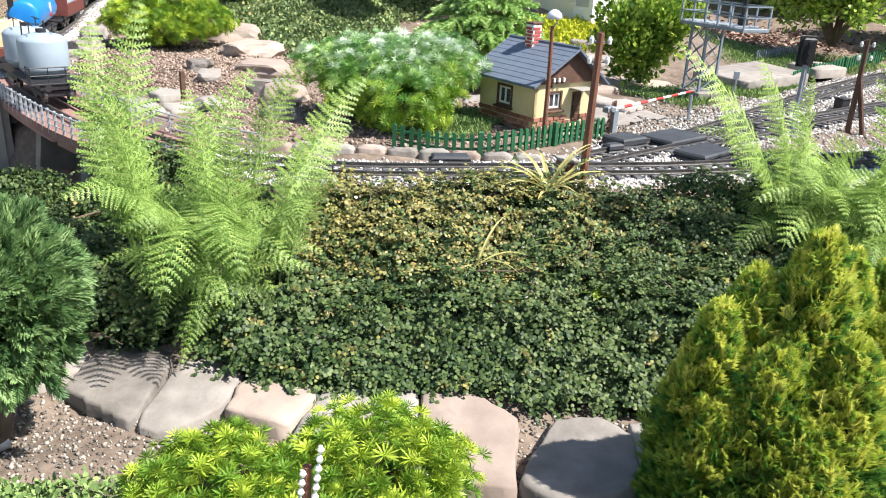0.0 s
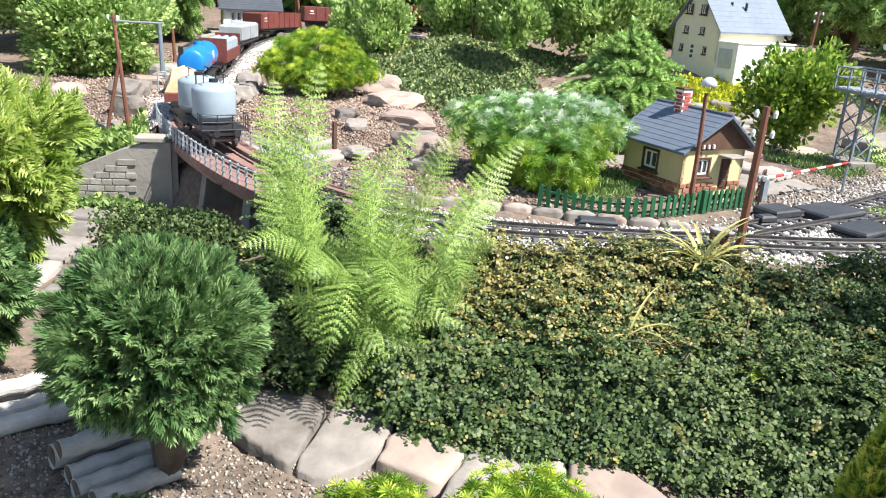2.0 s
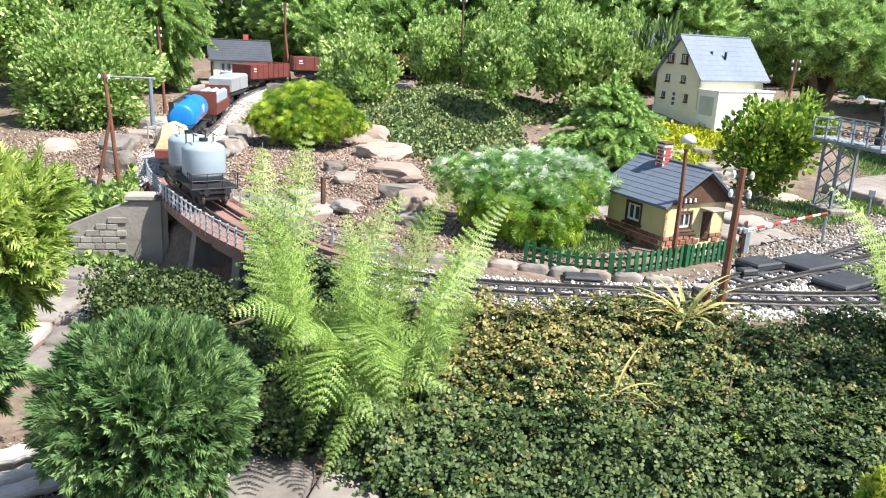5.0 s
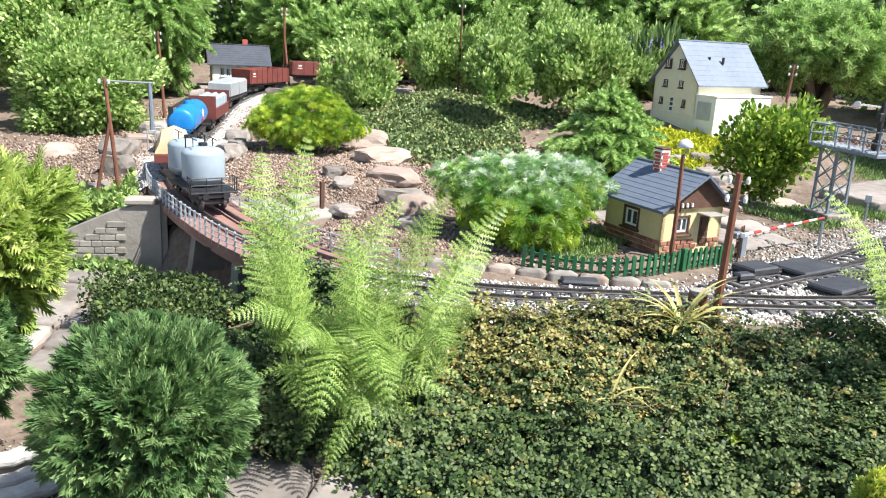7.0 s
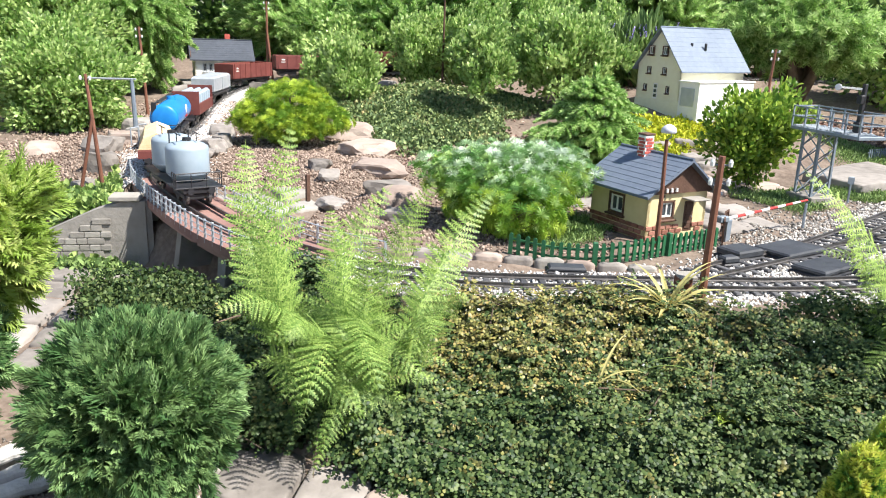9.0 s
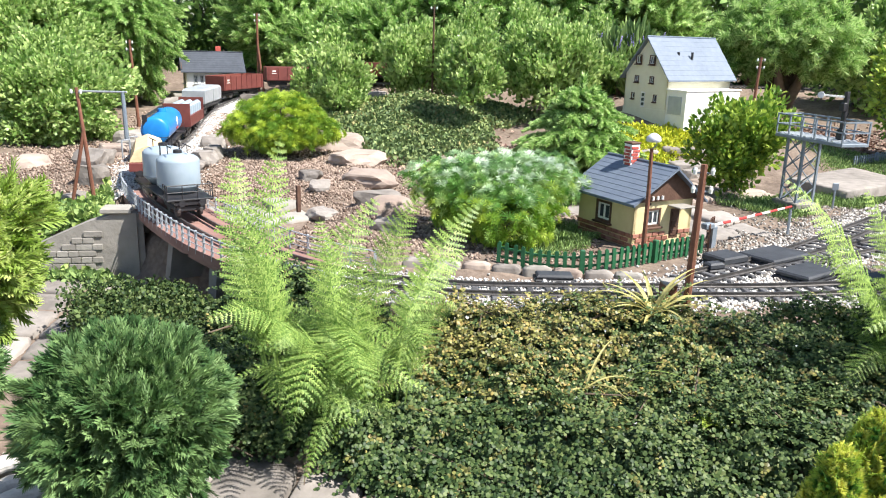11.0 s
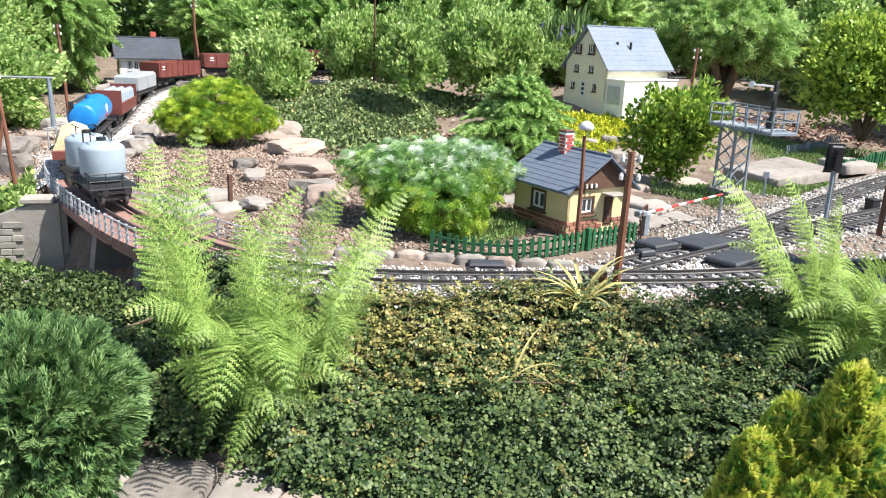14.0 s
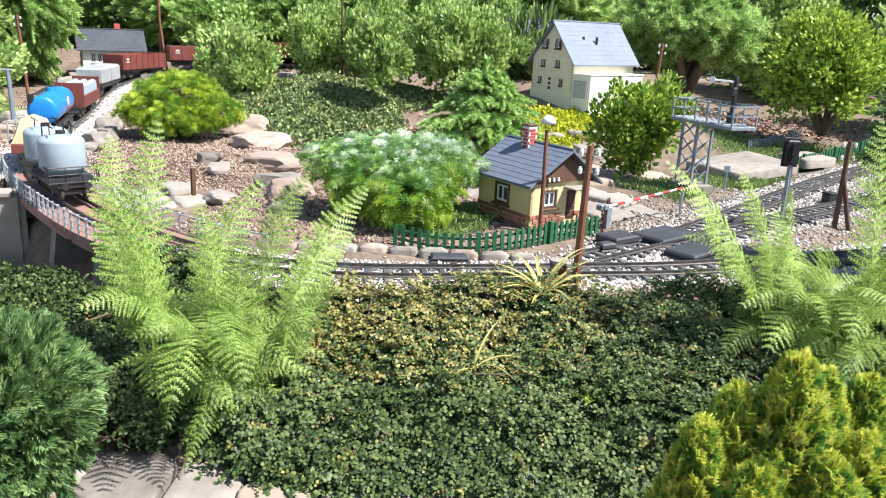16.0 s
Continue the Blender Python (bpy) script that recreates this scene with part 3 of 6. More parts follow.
def railway(pts, label, from_k=0, to_k=None):
    line = curve_through(pts, 0.029)
    for p in line:
        p.z = float(rail_level(p.y))
    root = thing("railway_track", None, label, "railway track", "garden railway tracks", "structure")
    prof = [(-0.0026, -0.001), (0.0026, -0.001), (0.0026, 0.0006), (0.0008, 0.0016), (0.0008, 0.0044), (0.0014, 0.005), (0.0014, 0.0066), (-0.0014, 0.0066), (-0.0014, 0.005), (-0.0008, 0.0044), (-0.0008, 0.0016), (-0.0026, 0.0006)]
    for off in (-0.0225, 0.0225):
        q = offset_line(line, off)
        v, f, n = [], [], len(prof)
        for i, p in enumerate(q):
            d = (q[min(i + 1, len(q) - 1)] - q[max(i - 1, 0)]).normalized()
            s = Vector((-d.y, d.x, 0))
            v += [p + s * a + Vector((0, 0, b)) for a, b in prof]
        for i in range(len(q) - 1):
            f += [[i * n + j, i * n + (j + 1) % n, (i + 1) * n + (j + 1) % n, (i + 1) * n + j] for j in range(n)]
        f += [list(range(n)), [(len(q) - 1) * n + j for j in reversed(range(n))]]
        part("rail", Geo().add(v, f), M["rail"], root)
    return root, line


track, MAIN = railway(TRACK, "curved garden railway track with dark sleepers on pale ballast")
side1, L1 = railway(SIDE1, "branching garden railway track with dark sleepers")
side2, L2 = railway(SIDE2, "second garden railway track with dark sleepers on grey ballast")


def sleepers(root, line, lo, hi):
    for i in range(lo, min(hi, len(line) - 1)):
        if root is track and -0.99 < line[i].x < -0.33 and line[i].y < 1.735:
            continue
        p, d = line[i], (line[i + 1] - line[max(0, i - 1)])
        put("sleeper", SLEEPER, root, pose(p.x, p.y, p.z - 0.0038, 0, 0, math.degrees(math.atan2(d.y, d.x))))


# black covers, plates and crossing panels beside the rails
for x, y, sx, sy, sz, rot in ((0.315, 1.318, 0.062, 0.05, 0.014, 38), (0.41, 1.365, 0.11, 0.075, 0.010, 42), (0.44, 1.262, 0.10, 0.060, 0.010, 44), (0.545, 1.238, 0.07, 0.05, 0.010, 40), (0.012, 1.157, 0.06, 0.030, 0.008, 8), (0.285, 1.262, 0.03, 0.02, 0.012, 30)):
    root = thing("point_motor_cover", pose(x, y, gz(x, y) + sz / 2 + 0.006, 0, 0, rot), "flat dark plastic cover plate beside the rails", "cover", "track cover plates")
    part("plate", Geo().box((0, 0, 0), (sx, sy, sz), 0.003), M["darkplate"], root)
    part("rim", Geo().box((0, 0, -sz / 2 - 0.004), (sx + 0.006, sy + 0.006, 0.010), 0.002), M["black"], root)
root = thing("relay_box", pose(0.905, 1.80, 0.0, 0, 0, 30), "small black relay box between the tracks", "box")
part("body", Geo().box((0, 0, 0.008), (0.026, 0.022, 0.022), 0.002), M["black"], root)
part("lid", Geo().box((0, 0, 0.0205), (0.029, 0.025, 0.004), 0.001), M["black"], root)

# ---- the bridge ----
bridge = thing("railway_bridge", None, "curved brown garden railway bridge with silver railings on concrete piers", "bridge", kind="structure")
arc = [p for p in MAIN if -1.0 < p.x < -0.30 and p.y < 1.74]
inn, outr = offset_line(arc, -0.075), offset_line(arc, 0.068)
v, f = [], []
for a, b in zip(outr, inn):
    v += [a + Vector((0, 0, -0.006)), b + Vector((0, 0, -0.006)), b + Vector((0, 0, -0.022)), a + Vector((0, 0, -0.022))]
for i in range(len(arc) - 1):
    f += [[i * 4 + j, i * 4 + (j + 1) % 4, (i + 1) * 4 + (j + 1) % 4, (i + 1) * 4 + j] for j in range(4)]
f += [[0, 1, 2, 3], [len(v) - 1, len(v) - 2, len(v) - 3, len(v) - 4]]
part("deck", Geo().add(v, f), M["deck"], bridge, "rust-brown deck")
for edge, nm in ((offset_line(arc, 0.066), 1), (offset_line(arc, -0.073), 0)):
    for h, rr in ((0.030, 0.0014), (0.017, 0.0009), (0.007, 0.0009)):
        part("railing_bar", Geo().tube([p + Vector((0, 0, h - 0.004)) for p in edge], rr, 6), M["silver"], bridge)
    for i in range(0, len(edge), 1 if nm else 2):
        p = edge[i]
        part("railing_post", Geo().box((0, 0, 0.011), (0.0042, 0.0032, 0.044), 0.0006), M["silver"], bridge, m=pose(p.x, p.y, -0.004, 0, 0, 20))
    # stringer under the deck
    part("girder", Geo().tube([p + Vector((0, 0, -0.030)) for p in offset_line(arc, 0.05 if nm else -0.055)], 0.009, 4), M["deck"], bridge)
for k in (3, 10, 17, 24, 31):
    if k < len(arc):
        p, d = arc[k], arc[min(k + 1, len(arc) - 1)] - arc[k - 1]
        zb = gz(p.x, p.y)
        h = -0.026 - zb
        if h > 0.02:
            pier = Geo().prism([(-0.062, 0), (0.062, 0), (0.05, h), (-0.05, h)], "x", -0.014, 0.014)
            part("pier", pier, M["concrete"], bridge, "rough concrete pier", pose(p.x, p.y, zb - 0.005, 0, 0, math.degrees(math.atan2(d.y, d.x))))

# abutment with its sloping wing wall of blocks
wing = thing("wall_abutment", None, "sloping grey block retaining wall beside the bridge", "retaining wall", kind="structure")
WA, WB = Vector((-0.868, 1.44, 0)), Vector((-1.30, 1.30, 0))
wd = (WB - WA); wl = wd.length
wm = Matrix.Translation((WA.x, WA.y, -0.168)) @ Euler((0, 0, math.atan2(wd.y, wd.x))).to_matrix().to_4x4()
TOP = [(0, 0.160), (0.05, 0.158), (0.10, 0.142), (0.16, 0.115), (0.22, 0.087), (0.30, 0.055), (wl, 0.022)]


def wall_top(x):
    return float(np.interp(x, [p[0] for p in TOP], [p[1] for p in TOP]))


part("core", Geo().prism([(0, -0.02), (wl, -0.02)] + TOP[::-1], "y", -0.030, 0.0, wm), M["concrete"], wing, "sloping wall core with a worn mortar top")
part("return_wall", Geo().box((0, 0, 0), (0.03, 0.30, 0.165), 0.003), M["concrete"], wing, "rough concrete end wall", pose(-0.942, 1.575, -0.093, 0, 0, 28))
rr_ = random.Random(9)
for j in range(11):
    x = 0.070 + 0.014 * (j % 2) + rr_.uniform(0, 0.008)
    while x < wl - 0.02:
        w = rr_.uniform(0.020, 0.038)
        z0 = -0.004 + j * 0.0142
        if z0 + 0.0165 < min(wall_top(x), wall_top(x + w)) - 0.006:
            part("block", Geo().box((x + w / 2, 0.0012, z0 + 0.0071), (w - 0.0015, 0.004, 0.0130), 0.0012), M["concrete"], wing, m=wm @ Matrix.Translation((0, rr_.uniform(-0.0006, 0.0006), 0)))
        x += w
part("coping", Geo().box((0.040, -0.016, 0.166), (0.062, 0.045, 0.013), 0.003), M["concrete"], wing, m=wm)

# ---- loose small stones ----
def pebbles(name, label, material, n, place, size, seed):
    r = np.random.default_rng(seed)
    tv = np.array([(1, 0.1, 0.2), (-0.2, 1, 0.3), (-1, -0.1, 0.1), (0.1, -1, 0.25), (0.15, 0.1, 1), (-0.1, 0, -0.9), (0.75, 0.7, -0.3), (-0.7, -0.72, -0.35)])
    tt = np.array([(4, 0, 1), (4, 1, 2), (4, 2, 3), (4, 3, 0), (0, 6, 1), (5, 1, 6), (5, 6, 0), (2, 1, 5), (2, 7, 3), (5, 7, 2), (5, 3, 7), (5, 0, 3)])
    xy = place(r, n)
    s = size * (0.6 + 0.9 * r.random(len(xy)) ** 2)
    z = ground(xy[:, 0], xy[:, 1]) + s * 0.25
    rot = basis(r.normal(size=(len(xy), 3)), r)
    v, t = scatter(tv * np.array((1, 0.8, 0.6)), tt, np.column_stack([xy, z]), rot, s)
    return put(name, trimesh(name, v, t, material), None, None, label, name.replace("_", " "), "", "stuff")


def near_lines(lines, w):
    def place(r, n):
        P = np.array([(p.x, p.y) for L in lines for p in L if p.y < 3.7 and p.x < 1.7])
        q = P[r.integers(0, len(P), n)] + r.normal(0, w, (n, 2))
        onbridge = (q[:, 0] < -0.36) & (q[:, 0] > -0.99) & (q[:, 1] < 1.76)
        return q[~onbridge]
    return place


pebbles("ballast", "pale crushed stone ballast between the sleepers", M["ballast"], 120000, near_lines([MAIN, MAIN, [p for p in MAIN if p.x < -0.9] * 6, L1, L2], 0.042), 0.0034, 1)
pebbles("gravel", "grey-brown gravel and crumbs of soil", M["greysoil"], 17000, lambda r, n: np.column_stack([r.uniform(-0.75, 0.45, n), r.uniform(0.35, 0.74, n)]), 0.0024, 2)
pebbles("gravel", "grey gravel between the station tracks", M["greygravel"], 9000, lambda r, n: (lambda u, w: np.column_stack([0.3 + u * 0.95 + w * 0.2, 1.3 + u * 0.95 - w * 0.22]))(r.random(n), r.normal(0, 0.45, n)), 0.004, 3)
pebbles("gravel", "brown stony soil on the slope inside the curve", M["gravel"], 15000, lambda r, n: np.column_stack([r.normal(-0.72, 0.18, n), r.uniform(1.75, 2.5, n)]), 0.0040, 4)
pebbles("gravel", "brown stony soil beside the railway", M["gravel"], 14000, lambda r, n: np.column_stack([r.normal(-1.42, 0.15, n), r.uniform(1.6, 3.1, n)]), 0.0045, 5)


pebbles("gravel", "dark crumbly soil round the dwarf pine", M["gravel"], 5000, lambda r, n: np.column_stack([r.uniform(-0.55, 0.1, n), r.uniform(1.24, 1.75, n)]), 0.004, 6)


def mulch():
    r = np.random.default_rng(8)
    n = 5000
    x = np.concatenate([r.normal(-0.22, 0.13, n), r.normal(1.05, 0.3, n // 2), r.normal(0.15, 0.12, n // 4)])
    y = np.concatenate([r.normal(2.46, 0.10, n), r.normal(3.2, 0.15, n // 2), r.normal(2.2, 0.12, n // 4)])
    pos = np.column_stack([x, y, ground(x, y) + 0.004])
    d = r.normal(size=(len(x), 3)) * np.array((1, 1, 0.35))
    v, t = scatter(*hexleaf(0.28, 0.12), pos, basis(d, r, 0.5), 0.018 * (0.6 + 0.8 * r.random(len(x))))
    put("bark_mulch", trimesh("bark_mulch", v, t, M["mulch"]), None, None, "reddish-brown bark chips covering the bed", "bark mulch", "", "stuff")


mulch()


def carpet(name, label, material, n, place, tmpl, size, up, wild, seed, lift=0.0, thick=0.01, cat=None):
    """Low planting spread over the ground."""
    r = np.random.default_rng(seed)
    xy = place(r, n)
    xy = xy[line_distance(xy[:, 0], xy[:, 1]) > 0.10]
    z = ground(xy[:, 0], xy[:, 1]) + lift + r.random(len(xy)) * thick
    d = r.normal(size=(len(xy), 3)) * wild + np.array((0, -0.1, up))
    v, t = scatter(*tmpl, np.column_stack([xy, z]), basis(d, r), size * (0.6 + 0.8 * r.random(len(xy))))
    return put(name, trimesh(name, v, t, material), None, None, label, cat or name.replace("_", " "), "", "stuff")


def blob(cx, cy, sx, sy):
    def place(r, n):
        a, q = r.uniform(0, 2 * math.pi, n), np.sqrt(r.random(n)) * (1 + 0.15 * np.sin(5 * r.random(n)))
        q = q * (1 + 0.18 * np.sin(3 * a + cx) + 0.1 * np.sin(7 * a))
        return np.column_stack([cx + sx * q * np.cos(a), cy + sy * q * np.sin(a)])
    return place


HL, BLADE = hexleaf(0.40, 0.06), hexleaf(0.10, 0.05)
carpet("groundcover", "dark green creeping cotoneaster on the mound", M["moundleaf"], 34000, blob(-0.50, 2.90, 0.36, 0.42), SMALL, 0.0115, 0.5, 0.7, 61, 0.0, 0.025)
carpet("groundcover", "low green creeping plants above the wing wall", M["weed"], 9000, blob(-1.17, 1.55, 0.22, 0.20), HL, 0.015, 0.7, 0.6, 62, 0.0, 0.025)
carpet("stonecrop", "cushion of bright yellow flowering stonecrop", M["sedum"], 4200, blob(0.33, 2.66, 0.19, 0.12), HL, 0.012, 0.8, 0.6, 63, 0.0, 0.015)
carpet("lawn", "small patch of short green grass by the hut", M["moss"], 7000, blob(-0.01, 1.46, 0.11, 0.13), BLADE, 0.010, 1.0, 0.5, 64)
carpet("lawn", "short green grass beside the signal gantry", M["moss"], 9000, blob(0.90, 2.10, 0.24, 0.10), BLADE, 0.011, 1.0, 0.5, 65)
carpet("lawn", "green grass behind the gantry", M["moss"], 9000, blob(1.12, 2.75, 0.28, 0.22), BLADE, 0.013, 1.0, 0.5, 66)
carpet("lawn", "tufts of grass between the flagstones", M["moss"], 3500, blob(0.55, 1.95, 0.10, 0.14), BLADE, 0.012, 1.0, 0.5, 67)
carpet("moss", "thin moss and weeds on the gravel", M["moss"], 4500, blob(-0.36, 0.47, 0.14, 0.06), HL, 0.006, 0.5, 0.7, 68)
carpet("groundcover", "dark ivy in the hollow beside the bridge", M["cotleaf"], 30000, blob(-0.62, 1.06, 0.15, 0.12), SMALL, 0.0058, 0.5, 0.7, 69, 0.02, 0.08)
carpet("groundcover", "dark low foliage under the fern", M["cotleaf"], 14000, blob(-0.36, 0.815, 0.15, 0.05), SMALL, 0.0060, 0.5, 0.7, 71, 0.0, 0.035)
carpet("groundcover", "green weeds at the foot of the wall", M["moss"], 1500, blob(-1.05, 1.38, 0.16, 0.03), HL, 0.014, 0.8, 0.6, 70, 0, 0.015)


# ---- plants of the foreground ----
def bank_surface(x, y):
    """Top of the cotoneaster carpet on the bank."""
    x, y = np.asarray(x, float), np.asarray(y, float)
    prof = -0.155 + 0.070 * np.clip((y - 0.69) / 0.09, 0, 1) ** 0.85 + 0.078 * np.clip((y - 0.75) / 0.27, 0, 1) + 0.020 * sm(0.88, 0.99, y)
    lump = 0.015 * np.sin(x * 17 + 2.0 + np.sin(y * 9)) * np.sin(y * 23 + x * 9) + 0.011 * np.sin(x * 47 + y * 31 + np.sin(x * 29)) * np.sin(y * 41 - x * 13)
    return prof + lump * sm(0.69, 0.78, y)


def bank_normal(x, y):
    e = 0.006
    n = np.stack([(bank_surface(x - e, y) - bank_surface(x + e, y)) / (2 * e), (bank_surface(x, y - e) - bank_surface(x, y + e)) / (2 * e), np.ones(np.shape(x))], 1)
    n[:, 1] = np.clip(n[:, 1], -1.6, 0.2)
    return n / np.linalg.norm(n, axis=1, keepdims=True)


def unit(a):
    return a / (np.linalg.norm(a, axis=1, keepdims=True) + 1e-9)


def bank_edges(x):
    lo = 0.70 + 0.062 * np.clip((-0.13 - x) / 0.22, 0, 1) + 0.010 * np.sin(x * 17) + 0.010 * np.sin(x * 41)
    hi = 1.0 + 0.10 * np.clip(x, 0, 1) + 0.02 * np.sin(x * 14 + 1) + 0.05 * np.clip(-x - 0.2, 0, 1)
    return lo, hi


def leafy_twigs(r, x, y, per, leaf, length):
    """Places, rotations and sizes of leaves set in two rows along arching twigs that grow out of the bank."""
    n = len(x)
    nrm = bank_normal(x, y)
    along = unit(r.normal(size=(n, 3)) * np.array((1, 0.7, 0.4)) + np.array((0, -0.35, 0.0)))
    along = unit(along - nrm * np.sum(along * nrm, 1, keepdims=True))
    L = length * (0.6 + 0.8 * r.random(n))
    lift = r.random(n) ** 1.6 * 0.016
    base = np.stack([x, y, bank_surface(x, y) - 0.010], 1)
    P, D, N, S = [], [], [], []
    for k in range(per):
        u = (k + 0.5) / per
        p = base + along * (L * u)[:, None] + nrm * ((lift + 0.010) * math.sin(u * 2.0))[:, None]
        side = np.cross(along, nrm) * (1 if k % 2 else -1)
        d = unit(side * (1 - 0.5 * u) + along * (0.45 + 0.5 * u) + nrm * 0.25 + r.normal(size=(n, 3)) * 0.22)
        P.append(p); D.append(d); N.append(unit(nrm + r.normal(size=(n, 3)) * 0.33)); S.append(leaf * (0.75 + 0.5 * r.random(n)) * (1.05 - 0.45 * u))
    P, D, N, S = (np.concatenate(q) for q in (P, D, N, S))
    xx = unit(np.cross(D, N))
    return P, np.stack([xx, D, np.cross(xx, D)], 2), S


def cotoneaster(seed=5):
    r = np.random.default_rng(seed)
    base = np.array((0.1, 0.86, -0.09))
    root = thing("cotoneaster", pose(*base), "dense carpet of small-leaved green and bronze cotoneaster on the bank", "shrub")
    # shaded inner leaves
    n = 60000
    x = r.uniform(-0.47, 0.95, n)
    lo, hi = bank_edges(x)
    y = lo + (hi - lo) * r.random(n) ** 1.15
    z = bank_surface(x, y) - 0.010 - np.abs(r.normal(0, 0.008, n))
    v, t = scatter(*SMALL, np.stack([x, y, z], 1), basis(r.normal(size=(n, 3)) + np.array((0, -0.2, 0.2)), r), 0.0065 * (0.6 + 0.7 * r.random(n)))
    put("inner_foliage", trimesh("inner_foliage", v - base, t, M["cotleaf"]), root)
    # leafy twigs; bronzed by the sun along the top
    n = 8200
    x = r.uniform(-0.47, 0.95, n)
    lo, hi = bank_edges(x)
    y = lo + (hi - lo) * r.random(n) ** 1.1
    warm = np.exp(-((x + 0.07) / 0.17) ** 2) * sm(0.78, 0.92, y) + 0.28 * sm(0.86, 0.97, y) * np.exp(-((x - 0.15) / 0.3) ** 2) + 0.05
    patch = 0.5 + 0.5 * np.sin(x * 31 + np.sin(y * 27) * 1.7) * np.sin(y * 37 + x * 11)
    bronze = r.random(n) < np.clip(warm * (0.45 + 0.8 * patch), 0, 0.85)
    low = sm(0.86, 0.74, y)
    for name, pick, material, label in (("foliage", ~bronze, "cotleaf", ""), ("bronze_foliage", bronze, "bronze", "bronze and yellowed leaves")):
        for big in (0, 1):
            q = pick & ((low > 0.5) == bool(big))
            if q.sum():
                P, R, S = leafy_twigs(r, x[q], y[q], 13, 0.0074 if big else 0.0064, 0.040 if big else 0.034)
                v, t = scatter(*SMALL, P, R, S)
                put(name, trimesh(name, v - base, t, M[material]), root, label=label)
    # woody stems under the leaves
    g = Geo()
    for k in range(90):
        a = np.array((r.uniform(-0.45, 0.9), r.uniform(0.72, 0.98)))
        b = a + r.normal(0, 0.06, 2)
        za, zb = float(bank_surface(*a)), float(bank_surface(*b))
        g.tube([Vector((a[0], a[1], za - 0.02)) - Vector(base), Vector((*(a + b) / 2, (za + zb) / 2 - 0.002)) - Vector(base), Vector((b[0], b[1], zb + 0.004)) - Vector(base)], [0.0018, 0.0013, 0.0006], 5)
    tagged(part("stem", g, M["bark"], root), kind="stuff")
    return root


M["bronze"] = leafmat("bronze_leaf", (0.10, 0.10, 0.024), (0.31, 0.31, 0.075), (0.40, 0.30, 0.09), 12, 0.8, 0.45, 0.2)
cotoneaster()


def frond_template(seed, pairs=25, wide=0.14):
    """A flat frond one unit long: places as (along, aside, below) with leaflets cut to the midrib."""
    r = np.random.default_rng(seed)
    v, t = [], []
    def quad(a, b, w0, w1, side):
        n = len(v)
        v.extend([a - side * w0, a + side * w0, b + side * w1, b - side * w1])
        t.extend([(n, n + 1, n + 2), (n, n + 2, n + 3)])
    for k in range(24):
        quad(np.array((k / 24, 0, 0)), np.array(((k + 1) / 24, 0, 0)), 0.0055 * (1.1 - k / 24), 0.0055 * (1.1 - (k + 1) / 24), np.array((0, 1.0, 0)))
    for k in range(pairs):
        u = 0.20 + 0.78 * k / pairs
        for s in (-1, 1):
            w = wide * max(0.07, math.sin(math.pi * min(1, (u - 0.06) / 0.94) ** 0.85) ** 0.8) * r.uniform(0.85, 1.1)
            c = np.array((u, 0, 0))
            d = np.array((0.42 + r.normal(0, 0.06), s * 0.9, -0.24 + r.normal(0, 0.1))); d /= np.linalg.norm(d)
            side = np.array((d[1] * s, -d[0] * s, 0.12)); side /= np.linalg.norm(side)
            m = max(4, int(w / 0.0125))
            quad(c, c + d * w, 0.0022, 0.0008, side)
            for j in range(m):
                q = (j + 0.5) / m
                a = c + d * w * q + np.array((0, 0, -0.10 * w * q * q))
                pl = (0.009 + w * 0.10) * (1 - q) ** 0.55 + 0.003
                for s2 in (-1, 1):
                    e = side * s2 + d * 0.65; e /= np.linalg.norm(e)
                    wd = w / m * 0.44
                    n = len(v)
                    v.extend([a - d * wd, a + d * wd, a + e * pl * 0.75 + d * wd * 0.5, a + e * pl, a + e * pl * 0.6 - d * wd * 0.4])
                    t.extend([(n, n + 1, n + 2), (n, n + 2, n + 4), (n + 4, n + 2, n + 3)])
    return np.array(v), np.array(t)


FRONDS = [frond_template(11), frond_template(12, 22, 0.17), frond_template(13, 27, 0.12)]


def frond_mesh(base, tip, arch, kind, material):
    """A frond bent along an arch from base to tip; arch: how far it rises above the straight way."""
    v, t = FRONDS[kind]
    a, c = np.array(base, float), np.array(tip, float)
    b = (a + c) / 2 + np.array((0, 0, arch)) + (a - c) * np.array((0.18, 0.18, 0))
    way = np.cross(c - a, (0, 0, 1.0))
    b = b + way * 0.30 * math.sin(c[0] * 900 + c[2] * 700)
    L = np.linalg.norm(b - a) * 0.5 + np.linalg.norm(c - b) * 0.5 + np.linalg.norm(c - a) * 0.5
    L *= 0.85
    u = np.clip(v[:, 0], 0, 1)[:, None]
    p = a * (1 - u) ** 2 + 2 * b * u * (1 - u) + c * u * u
    T = unit(2 * (b - a) * (1 - u) + 2 * (c - b) * u)
    W = np.cross(c - a, np.array((0, 0, 1.0)) + (0.25, -0.5, 0.0))
    W = unit(np.broadcast_to(W, T.shape) - T * (T @ W)[:, None])
    N = np.cross(W, T)
    return trimesh("frond", p + W * v[:, 1:2] * L + N * v[:, 2:3] * L, t, material)


